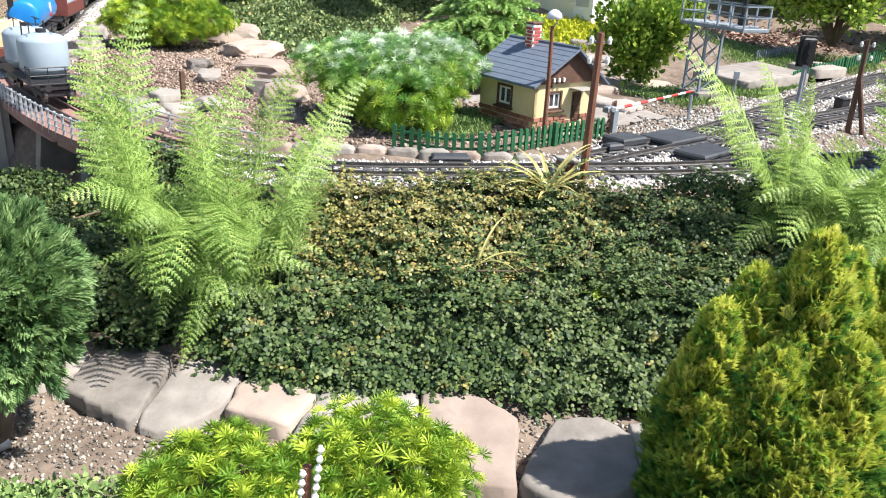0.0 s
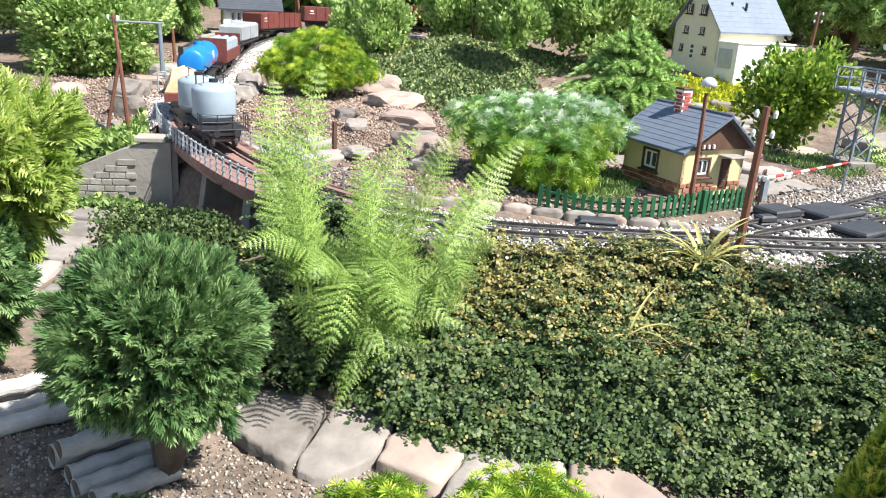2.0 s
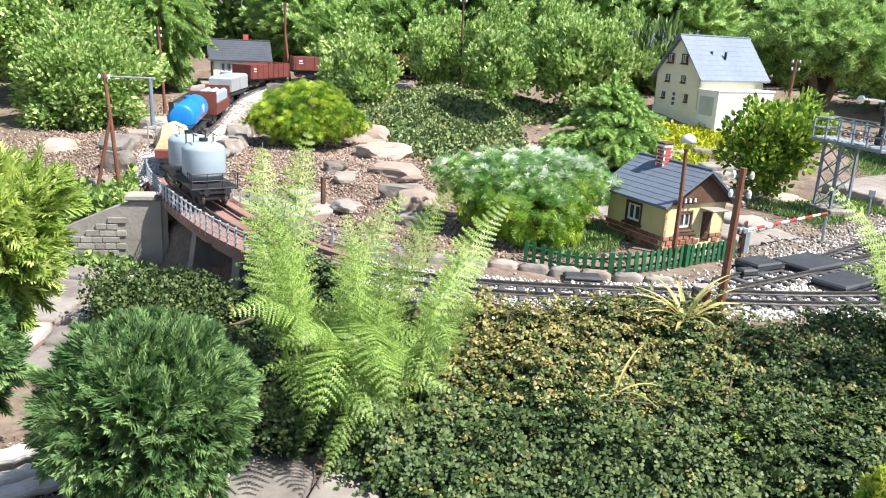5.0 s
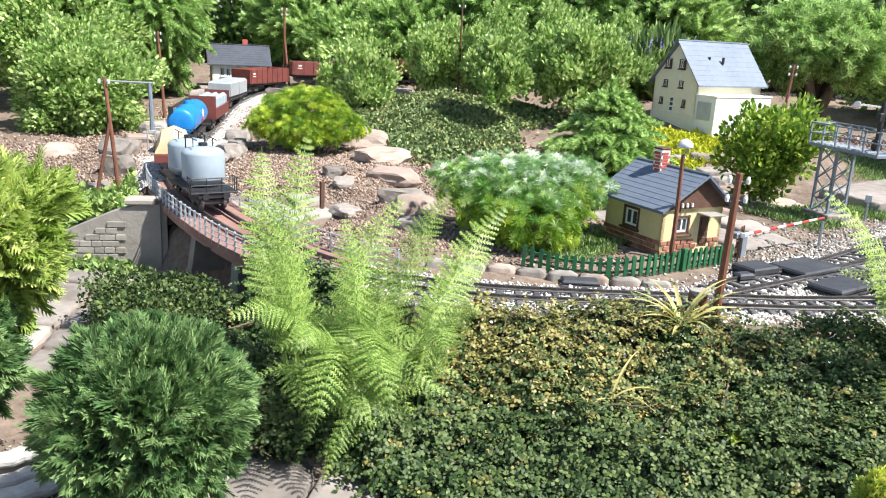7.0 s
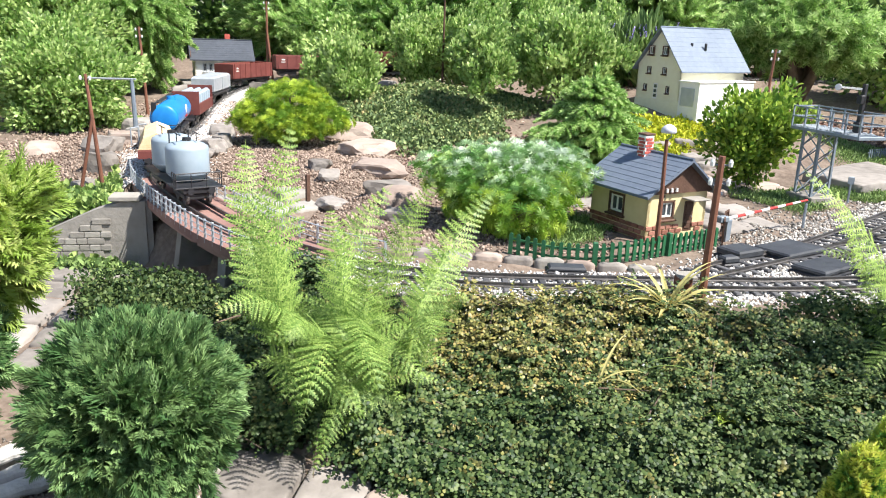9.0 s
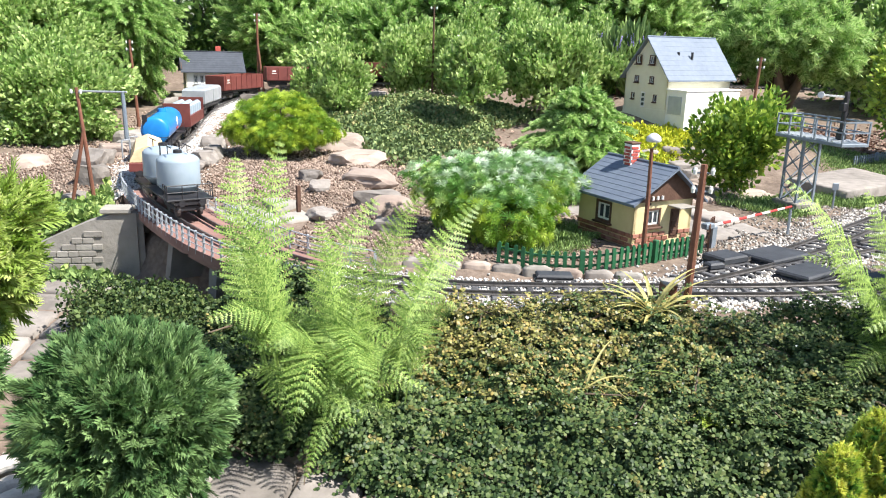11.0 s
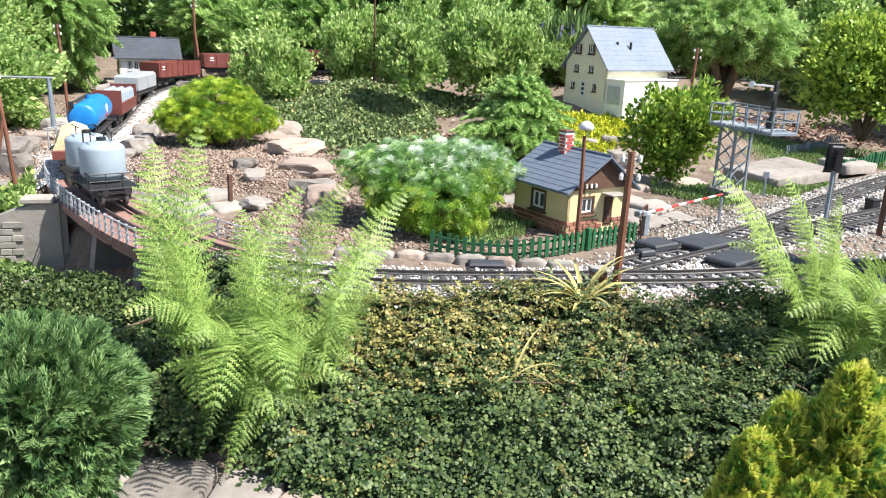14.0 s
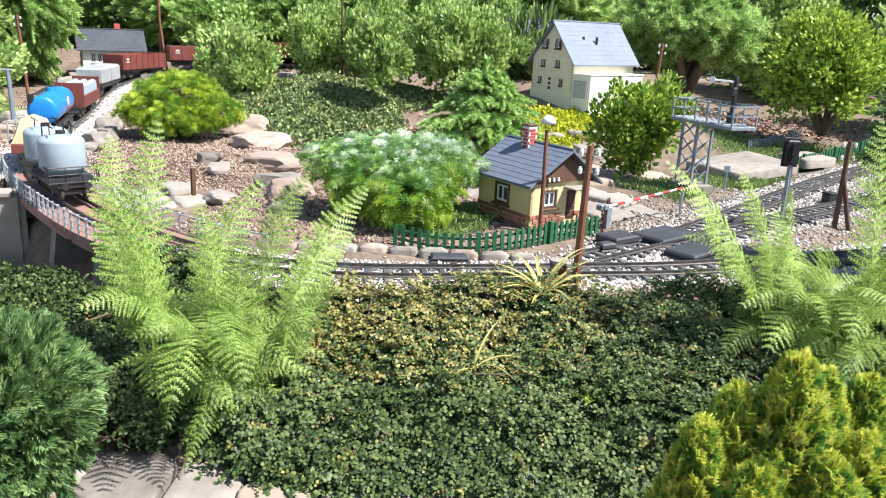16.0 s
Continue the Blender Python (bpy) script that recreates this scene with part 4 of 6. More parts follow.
def fern(label, at, tips, fill, seed):
    """tips: (x, y, z, arch, kind); fill: how many smaller fronds, and how far they spread."""
    root = thing("fern", pose(*at), label, "fern")
    r = random.Random(seed)
    A = Vector(at)
    rows = [((max(-0.07, min(0.07, (q[0] - at[0]) * 0.45)) + r.uniform(-0.03, 0.03), r.uniform(-0.045, 0.045), 0), Vector(q[:3]) - A, q[3], q[4]) for q in tips]
    for k in range(fill[0]):
        w, d = k * 2.4 + r.uniform(-0.4, 0.4), fill[1] * r.uniform(0.5, 1.0)
        h = r.uniform(fill[2], fill[3]) - 0.25 * d * (math.sin(w) < -0.2)
        rows.append(((r.uniform(-0.08, 0.08), r.uniform(-0.05, 0.05), 0), Vector((math.cos(w) * d, math.sin(w) * d * 0.8, h)), r.uniform(0.05, 0.11), r.randrange(3)))
    for b, tip, arch, kind in rows:
        put("frond", frond_mesh(b, tip, arch, kind, M["fern"]), root)
    return root


fern("large light green fern with arching fronds beside the cotoneaster", (-0.262, 0.815, -0.09),
     [(-0.357, 0.90, 0.245, 0.02, 2), (-0.43, 0.92, 0.215, 0.06, 2), (-0.365, 0.76, 0.175, 0.04, 0), (-0.395, 0.72, 0.045, 0.10, 0), (-0.11, 0.95, 0.09, 0.08, 0), (-0.10, 1.0, 0.15, 0.05, 2), (-0.235, 0.95, 0.16, 0.04, 0), (-0.17, 0.93, 0.175, 0.05, 2),
      (-0.256, 0.625, -0.022, 0.135, 1), (-0.18, 0.645, -0.005, 0.15, 1), (-0.14, 0.73, 0.03, 0.11, 1), (-0.20, 0.67, 0.02, 0.13, 0), (-0.105, 0.80, 0.055, 0.10, 0), (-0.40, 0.82, 0.09, 0.10, 1), (-0.42, 0.87, 0.13, 0.08, 0), (-0.30, 0.68, 0.03, 0.12, 1), (-0.345, 0.74, 0.005, 0.09, 1), (-0.225, 0.80, 0.12, 0.06, 0), (-0.29, 0.84, 0.15, 0.05, 0)], (44, 0.15, -0.04, 0.11), 4)
fern("light green feathery fern above the cotoneaster bank", (0.535, 0.95, -0.05),
     [(0.285, 0.95, 0.215, 0.05, 2), (0.33, 0.93, 0.17, 0.06, 2), (0.46, 0.95, 0.185, 0.05, 2), (0.585, 1.0, 0.28, 0.03, 2), (0.40, 0.98, 0.20, 0.05, 0), (0.36, 0.90, 0.075, 0.10, 0), (0.33, 0.98, 0.10, 0.09, 0), (0.44, 0.84, 0.055, 0.12, 1), (0.555, 0.83, 0.06, 0.12, 1), (0.50, 0.80, 0.02, 0.13, 1), (0.62, 0.86, 0.12, 0.09, 0), (0.66, 0.93, 0.16, 0.07, 0), (0.42, 0.92, 0.12, 0.08, 1), (0.51, 0.88, 0.10, 0.10, 1), (0.47, 1.02, 0.14, 0.06, 0), (0.60, 0.80, 0.03, 0.12, 0)], (105, 0.20, -0.05, 0.13), 9)


def spired(name, label, at, spires, n, tmpl, size, material, tip_material, seed):
    """A conifer of several upright lobes; spires: (dx, dy, foot, top, radius)."""
    r = np.random.default_rng(seed)
    root = thing(name, pose(*at), label, "shrub")
    def cone(n, lo, size, grow, depth):
        pos, dirs = [], []
        for dx, dy, z0, z1, rad in spires:
            u = lo + (1 - lo) * r.random(n) ** 1.15
            a = r.uniform(0, 2 * math.pi, n)
            lump = 1 + 0.20 * np.sin(a * 4 + u * 17 + dx * 40) * np.sin(u * 23 + a * 2) + 0.1 * np.sin(a * 9 + u * 41)
            q = rad * np.minimum(1, 0.75 + u * 0.9) * (np.clip(1 - u, 0, 1) ** 0.68) * lump * (depth + (1.02 - depth) * r.random(n) ** 0.5)
            pos.append(np.column_stack([dx + q * np.cos(a), dy + q * np.sin(a), z0 + (z1 - z0) * u * 0.97]))
            dirs.append(np.column_stack([np.cos(a) * (1.05 - 0.6 * u), np.sin(a) * (1.05 - 0.6 * u), np.full(n, grow)]) + r.normal(size=(n, 3)) * 0.2)
        pos, dirs = np.concatenate(pos), np.concatenate(dirs)
        return scatter(*tmpl, pos, basis(dirs, r), size * (0.7 + 0.6 * r.random(len(pos))))
    put("crown", trimesh("crown", *cone(n, 0.0, size, 0.75, 0.7), material), root)
    put("new_growth", trimesh("new_growth", *cone(int(n * 0.42), 0.55, size * 1.1, 1.8, 0.95), tip_material), root, label="bright yellow young tips")
    limbs((0, 0, -0.01), [(q[0] * 0.8, q[1] * 0.8, q[3] * 0.7) for q in spires], 0.010, M["bark"], root)


def star(needles=32, width=0.15, back=-0.25, seed=3):
    """A rosette of needles round the tip of a shoot, opening along y."""
    r = np.random.default_rng(seed)
    v, t = [np.array((0, -0.3, 0))], []
    for k in range(needles):
        c = 1 - (1 - back) * (k + 0.5) / needles
        a = k * 2.39996
        q = math.sqrt(max(0, 1 - c * c))
        d = np.array((q * math.cos(a), c, q * math.sin(a)))
        side = np.cross(d, (0.3, 0.2, 1.0)); side /= np.linalg.norm(side)
        L = (0.8 + 0.35 * r.random()) * (0.75 + 0.25 * q)
        n = len(v)
        b = np.array((0, -0.3, 0))
        v += [b + d * L * 0.72 + side * width * 0.5, b + d * L * 1.12, b + d * L * 0.72 - side * width * 0.5]
        t += [(0, n, n + 2), (n, n + 1, n + 2)]
    return np.array(v), np.array(t)


STAR = star()


def whorled(name, label, category, at, lobes, size, pick, seed, gap=1.0, up=0.55, trunk=0.010):
    """A shrub covered with needle rosettes; lobes: (x, y, z, rx, ry, rz); pick: rows of part name, material and the lowest height that it takes, from 0 at the foot to 1 at the top."""
    r = np.random.default_rng(seed)
    P, D = [], []
    for x, y, z, rx, ry, rz in lobes:
        n = int(9.0 * (rx * ry + rx * rz + ry * rz) / 3 * 1.25 / (size * gap) ** 2 / 1.6)
        k = np.arange(n) + 0.5
        cz = 1 - 2 * k / n
        a = k * 2.39996 + r.normal(0, 0.35, n)
        u = np.column_stack([np.sqrt(1 - cz * cz) * np.cos(a), np.sqrt(1 - cz * cz) * np.sin(a), cz]) + r.normal(0, 0.05, (n, 3))
        lump = 1 + 0.10 * np.sin(u[:, 0] * 7 + u[:, 2] * 5 + seed) * np.sin(u[:, 1] * 6 + 2) + 0.06 * r.normal(size=n)
        for f in (1.0, 0.80):
            P.append(np.array((x, y, z)) + u * lump[:, None] * np.array((rx, ry, rz)) * f)
            D.append(u / np.array((rx, ry, rz)) * min(rx, ry, rz) + np.array((0, 0, up)) + r.normal(0, 0.18, (n, 3)))
    P, D = np.concatenate(P), np.concatenate(D)
    ok = np.ones(len(P), bool)
    for x, y, z, rx, ry, rz in lobes:
        ok &= np.sum(((P - (x, y, z)) / (rx, ry, rz)) ** 2, 1) > 0.36
    ok &= P[:, 2] > at[2] - 0.004
    P, D = P[ok], D[ok]
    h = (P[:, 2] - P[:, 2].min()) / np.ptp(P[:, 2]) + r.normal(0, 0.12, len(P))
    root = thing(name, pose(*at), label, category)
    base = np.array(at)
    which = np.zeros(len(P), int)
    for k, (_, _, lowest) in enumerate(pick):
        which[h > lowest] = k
    for k, (nm, material, _) in enumerate(pick):
        q = which == k
        if q.any():
            v, t = scatter(*STAR, P[q], basis(D[q], r), size * (0.75 + 0.5 * r.random(q.sum())))
            put(nm, trimesh(nm, v - base, t, M[material]), root)
    limbs((0, 0, -0.01), [Vector(P[k] - base) * 0.85 for k in range(0, len(P), max(1, len(P) // 9))], trunk, M["bark"], root)
    return root


FAN = spray(13, 0.050, 0.62)
PLUME = spray(15, 0.038, 0.42)
M["goldtip"] = leafmat("golden_tip", (0.48, 0.56, 0.06), (0.82, 0.82, 0.16), None, 14, 0.7, 0.5, 0.4)
bush("thuja_ball", "globe-shaped dark green thuja on a short bare trunk", "shrub", (-0.41, 0.575, -0.165), (-0.410, 0.577, -0.008), (0.077, 0.079, 0.070), 7200, PLUME, 0.029, M["thuja"], 520, 1.0, -0.05, 0.24, 0.10, 0.86, 0.009, 21, group="clipped thujas")
bush("thuja_ball", "green thuja bush on a bare trunk beside the path", "shrub", (-0.70, 0.66, -0.165), (-0.725, 0.66, -0.015), (0.072, 0.075, 0.085), 3200, FAN, 0.032, M["thuja"], 300, 0.9, -0.25, 0.25, 0.12, 0.85, 0.009, 22, group="clipped thujas")
spired("golden_thuja", "golden yellow-green thuja with upright feathery tips", (0.315, 0.565, -0.165),
       [(0.008, -0.022, 0.0, 0.272, 0.062), (-0.066, -0.028, 0.0, 0.206, 0.046), (-0.034, -0.010, 0.0, 0.232, 0.058), (0.045, 0.005, 0.0, 0.246, 0.058), (-0.025, -0.055, 0.0, 0.180, 0.060), (0.030, -0.062, 0.0, 0.195, 0.062), (-0.062, -0.055, 0.0, 0.130, 0.046), (0.075, -0.03, 0.0, 0.20, 0.058), (0.0, -0.085, 0.0, 0.13, 0.06)], 1900, FAN, 0.0165, M["goldthuja"], M["goldtip"], 23)
spired("golden_thuja", "second golden thuja with yellow tips", (0.465, 0.625, -0.165), [(-0.045, -0.02, 0.0, 0.226, 0.052), (0.0, 0.0, 0.0, 0.245, 0.06), (0.04, -0.02, 0.0, 0.215, 0.06), (-0.01, -0.05, 0.0, 0.17, 0.062)], 1900, FAN, 0.0165, M["goldthuja"], M["goldtip"], 24)
whorled("dwarf_spruce", "low dwarf spruce with bright yellow-green new shoots", "shrub", (-0.08, 0.49, -0.165), [(-0.165, 0.485, -0.128, 0.072, 0.07, 0.046), (-0.03, 0.51, -0.120, 0.080, 0.08, 0.052), (-0.09, 0.45, -0.135, 0.11, 0.06, 0.042)], 0.0098, [("crown", "spruce", -9)], 25)
bush("golden_conifer", "bright yellow-green feathery conifer beside the path", "shrub", (-0.74, 0.74, -0.165), (-0.735, 0.74, 0.09), (0.10, 0.09, 0.11), 2600, FAN, 0.040, M["yellowconifer"], 60, 0.8, 0.1, 0.4, 0.25, 0.75, 0.01, 25)

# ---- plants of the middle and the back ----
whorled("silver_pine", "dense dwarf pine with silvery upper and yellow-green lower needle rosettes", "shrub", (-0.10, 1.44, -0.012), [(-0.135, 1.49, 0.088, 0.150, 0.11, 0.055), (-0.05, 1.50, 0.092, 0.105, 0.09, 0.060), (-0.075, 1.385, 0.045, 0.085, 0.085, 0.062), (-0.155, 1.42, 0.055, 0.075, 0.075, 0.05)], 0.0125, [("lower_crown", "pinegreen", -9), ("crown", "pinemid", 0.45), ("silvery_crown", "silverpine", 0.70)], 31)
whorled("dwarf_yew", "spreading yellow-green dwarf conifer among rocks", "shrub", (-0.85, 2.32, -0.01), [(-0.86, 2.36, 0.125, 0.125, 0.11, 0.062), (-0.95, 2.32, 0.075, 0.085, 0.085, 0.05), (-0.76, 2.34, 0.075, 0.09, 0.085, 0.05), (-0.85, 2.27, 0.06, 0.10, 0.08, 0.05)], 0.0165, [("crown", "spruce", -9)], 32)


def sapling(label, at, height, spread, tiers, seed, material):
    """A young spruce: a leader and tiers of drooping branches set with soft brush-like shoots."""
    r = np.random.default_rng(seed)
    root = thing("spruce_sapling", pose(*at), label, "tree")
    part("trunk", Geo().tube([(0, 0, -0.01), (0, 0, height * 0.5), (0, 0, height * 0.93)], [0.008, 0.005, 0.0015], 7), M["bark"], root)
    P, D, S = [np.array((0, 0, height * 0.78))], [np.array((0.02, 0.0, 1.0))], [height * 0.24]
    for k in range(tiers):
        u = k / (tiers - 1)
        z = height * (0.10 + 0.70 * u)
        L = spread * (1 - u) ** 0.75 + spread * 0.16
        for b in range(9 if u < 0.6 else 6):
            a = b * 6.283 / (9 if u < 0.6 else 6) + k * 1.1 + r.normal(0, 0.15)
            out = np.array((math.cos(a), math.sin(a), 0))
            rise = 0.75 - 0.35 * (1 - u) + r.normal(0, 0.08)
            bl = L * r.uniform(0.8, 1.1)
            p = np.array((0, 0, z))
            seg = max(3, int(bl / 0.022))
            for q in range(seg):
                d = out + np.array((0, 0, rise - 1.2 * q / seg))
                d /= np.linalg.norm(d)
                P.append(p.copy()); D.append(d); S.append(0.042)
                if q:
                    for sd in (-1, 1):
                        P.append(p.copy()); D.append(d * 0.8 + np.cross(d, (0, 0, 1.0)) * sd * 0.8 + np.array((0, 0, -0.15))); S.append(0.052 * (1.15 - 0.5 * q / seg))
                p = p + d * bl / seg
    P, D, S = np.array(P), np.array(D), np.array(S)
    v, t = scatter(*BRUSH, P, basis(D, r), S * (0.85 + 0.3 * r.random(len(S))))
    put("crown", trimesh("crown", v, t, material), root)


BRUSH = shoot(52, 0.27, 0.10, 0.9, 0.0)
sapling("young spruce with soft light green drooping shoots", (0.07, 2.02, 0.0), 0.285, 0.19, 9, 33, M["spruce2"])
bush("yellow_green_shrub", "leafy yellow-green shrub beside the signal gantry", "shrub", (0.505, 2.12, 0.0), (0.50, 2.12, 0.120), (0.135, 0.12, 0.135), 9000, POINTED, 0.0165, M["yellowbush"], 62, 0.7, 0.9, 0.6, 0.30, 0.60, 0.009, 34)
bush("round_conifer", "broad rounded light green conifer on a dark trunk", "tree", (1.0, 3.6, 0.1), (0.99, 3.6, 0.40), (0.27, 0.25, 0.15), 2600, ROSETTE, 0.05, M["spruce2"], 150, 0.8, 0.1, 0.35, 0.18, 0.8, 0.03, 35)
bush("yellow_green_shrub", "tall yellow-green leafy shrub over the lawn", "shrub", (1.32, 2.85, 0.05), (1.30, 2.85, 0.27), (0.22, 0.2, 0.20), 14000, POINTED, 0.019, M["yellowbush"], 130, 0.8, 0.6, 0.5, 0.24, 0.65, 0.012, 36)
bush("dark_conifer", "dark green conifer branch beside the tracks", "tree", (0.81, 1.17, -0.04), (0.80, 1.19, 0.23), (0.105, 0.10, 0.12), 1900, NEEDLE, 0.035, M["thuja"], 60, 0.8, -0.1, 0.4, 0.24, 0.7, 0.012, 37)
for at, c, rad, n, seed in (((-0.83, 3.0, 0.06), (-0.83, 3.0, 0.22), (0.10, 0.1, 0.13), 1500, 41), ((-0.30, 2.85, 0.15), (-0.30, 2.85, 0.27), (0.105, 0.1, 0.12), 1700, 42), ((-0.02, 3.05, 0.12), (0.0, 3.05, 0.33), (0.20, 0.16, 0.17), 3600, 43), ((-0.62, 3.45, 0.1), (-0.62, 3.45, 0.33), (0.16, 0.14, 0.17), 2000, 44), ((0.2, 3.5, 0.1), (0.2, 3.5, 0.36), (0.18, 0.16, 0.2), 2200, 45), ((-0.38, 3.4, 0.12), (-0.38, 3.4, 0.34), (0.15, 0.13, 0.17), 2000, 49), ((-0.14, 3.35, 0.12), (-0.12, 3.35, 0.38), (0.16, 0.13, 0.2), 2200, 50), ((-0.98, 3.2, 0.06), (-0.98, 3.2, 0.22), (0.10, 0.1, 0.12), 1200, 51)):
    bush("laurel", "upright glossy light green laurel bush", "shrub", at, (c[0], c[1], at[2] + rad[2] * 0.9), (rad[0] * 1.1, rad[1] * 1.1, rad[2] * 1.12), int(n * 5), POINTED, 0.019, M["laurel"], 90, 0.5, 1.1, 0.4, 0.26, 0.55, 0.006, seed, group="laurel bushes")
bush("rhododendron", "large rounded leafy shrub beside the railway", "shrub", (-1.68, 2.45, -0.02), (-1.70, 2.45, 0.13), (0.26, 0.22, 0.20), 24000, POINTED, 0.018, M["laurel"], 200, 0.8, 0.4, 0.45, 0.2, 0.75, 0.014, 46)
bush("rhododendron", "tall leafy shrub behind the telegraph poles", "shrub", (-2.05, 2.9, 0.02), (-2.1, 2.9, 0.28), (0.34, 0.26, 0.30), 24000, POINTED, 0.021, M["laurel"], 200, 0.8, 0.4, 0.45, 0.2, 0.75, 0.016, 47)
bush("weeping_spruce", "tall spruce with hanging light green branches", "tree", (-1.90, 3.25, 0.05), (-1.90, 3.25, 0.40), (0.26, 0.22, 0.36), 1500, FINGER, 0.09, M["spruce2"], 120, 0.7, -0.6, 0.35, 0.2, 0.7, 0.02, 48)


# ---- buildings ----
def wall_panel(L, H, holes, t=0.006):
    """Wall along x with openings right through it; holes: (x, z, w, h)."""
    g = Geo()
    xs = sorted({0, L, *[h[0] for h in holes], *[h[0] + h[2] for h in holes]})
    zs = sorted({0, H, *[h[1] for h in holes], *[h[1] + h[3] for h in holes]})
    nx_, nz_ = len(xs), len(zs)
    def full(i, k):
        if not (0 <= i < nx_ - 1 and 0 <= k < nz_ - 1):
            return False
        x, z = (xs[i] + xs[i + 1]) / 2, (zs[k] + zs[k + 1]) / 2
        return not any(h[0] <= x <= h[0] + h[2] and h[1] <= z <= h[1] + h[3] for h in holes)
    v = [(x, y, z) for y in (0, t) for z in zs for x in xs]
    def at(i, k, b):
        return b * nx_ * nz_ + k * nx_ + i
    f = []
    for i in range(nx_ - 1):
        for k in range(nz_ - 1):
            if full(i, k):
                f += [[at(i, k, 0), at(i + 1, k, 0), at(i + 1, k + 1, 0), at(i, k + 1, 0)], [at(i, k, 1), at(i, k + 1, 1), at(i + 1, k + 1, 1), at(i + 1, k, 1)]]
                for (a, b), (p, q) in (((i - 1, k), ((i, k), (i, k + 1))), ((i + 1, k), ((i + 1, k), (i + 1, k + 1))), ((i, k - 1), ((i, k), (i + 1, k))), ((i, k + 1), ((i, k + 1), (i + 1, k + 1)))):
                    if not full(a, b):
                        f.append([at(*p, 0), at(*q, 0), at(*q, 1), at(*p, 1)])
    return g.add(v, f)


def window(parent, m, x, z, w, h, frame_m, bars=1, sill=True):
    win = put("window", None, parent, m @ Matrix.Translation((x, 0, z)))
    b = min(w, h) * 0.11
    g = Geo()
    for c, s in (((w / 2, 0, b / 2), (w, 0.0045, b)), ((w / 2, 0, h - b / 2), (w, 0.0045, b)), ((b / 2, 0, h / 2), (b, 0.0045, h)), ((w - b / 2, 0, h / 2), (b, 0.0045, h))):
        g.box((c[0], 0.0005, c[2]), s)
    part("frame", g, frame_m, win)
    g = Geo()
    for c, q in (((w / 2, 0.002, b * 1.4), (w - 2 * b, 0.002, b * 0.8)), ((w / 2, 0.002, h - b * 1.4), (w - 2 * b, 0.002, b * 0.8)), ((b * 1.4, 0.002, h / 2), (b * 0.8, 0.002, h - 2 * b)), ((w - b * 1.4, 0.002, h / 2), (b * 0.8, 0.002, h - 2 * b))):
        g.box(c, q)
    for k in range(bars):
        g.box((w * (k + 1) / (bars + 1), 0.0018, h / 2), (b * 0.8, 0.002, h - 2 * b))
    part("sash", g, M["white"], win)
    part("pane", Geo().box((w / 2, 0.0035, h / 2), (w - b, 0.001, h - b)), M["glass"], win)
    part("curtain", Geo().prism([(w * 0.12, h * 0.15), (w * 0.42, h * 0.9), (w * 0.12, h * 0.9)], "y", 0.0045, 0.0055).prism([(w * 0.88, h * 0.15), (w * 0.88, h * 0.9), (w * 0.58, h * 0.9)], "y", 0.0045, 0.0055), M["white"], win)
    if sill:
        part("sill", Geo().box((w / 2, -0.003, -0.002), (w * 1.15, 0.009, 0.004), 0.001), frame_m, win)


def door(parent, m, x, z, w, h, material, panes=0):
    d = put("door", None, parent, m @ Matrix.Translation((x, 0, z)))
    part("leaf", Geo().box((w / 2, 0.002, h / 2), (w, 0.003, h), 0.0006), material, d)
    for k in range(3):
        part("panel", Geo().box((w / 2, 0.0, h * (0.2 + 0.3 * k)), (w * 0.6, 0.002, h * 0.2), 0.0005), M["glass"] if panes else material, d)
    part("handle", Geo().box((w * 0.85, -0.001, h * 0.48), (0.002, 0.003, 0.002)), M["steel"], d)


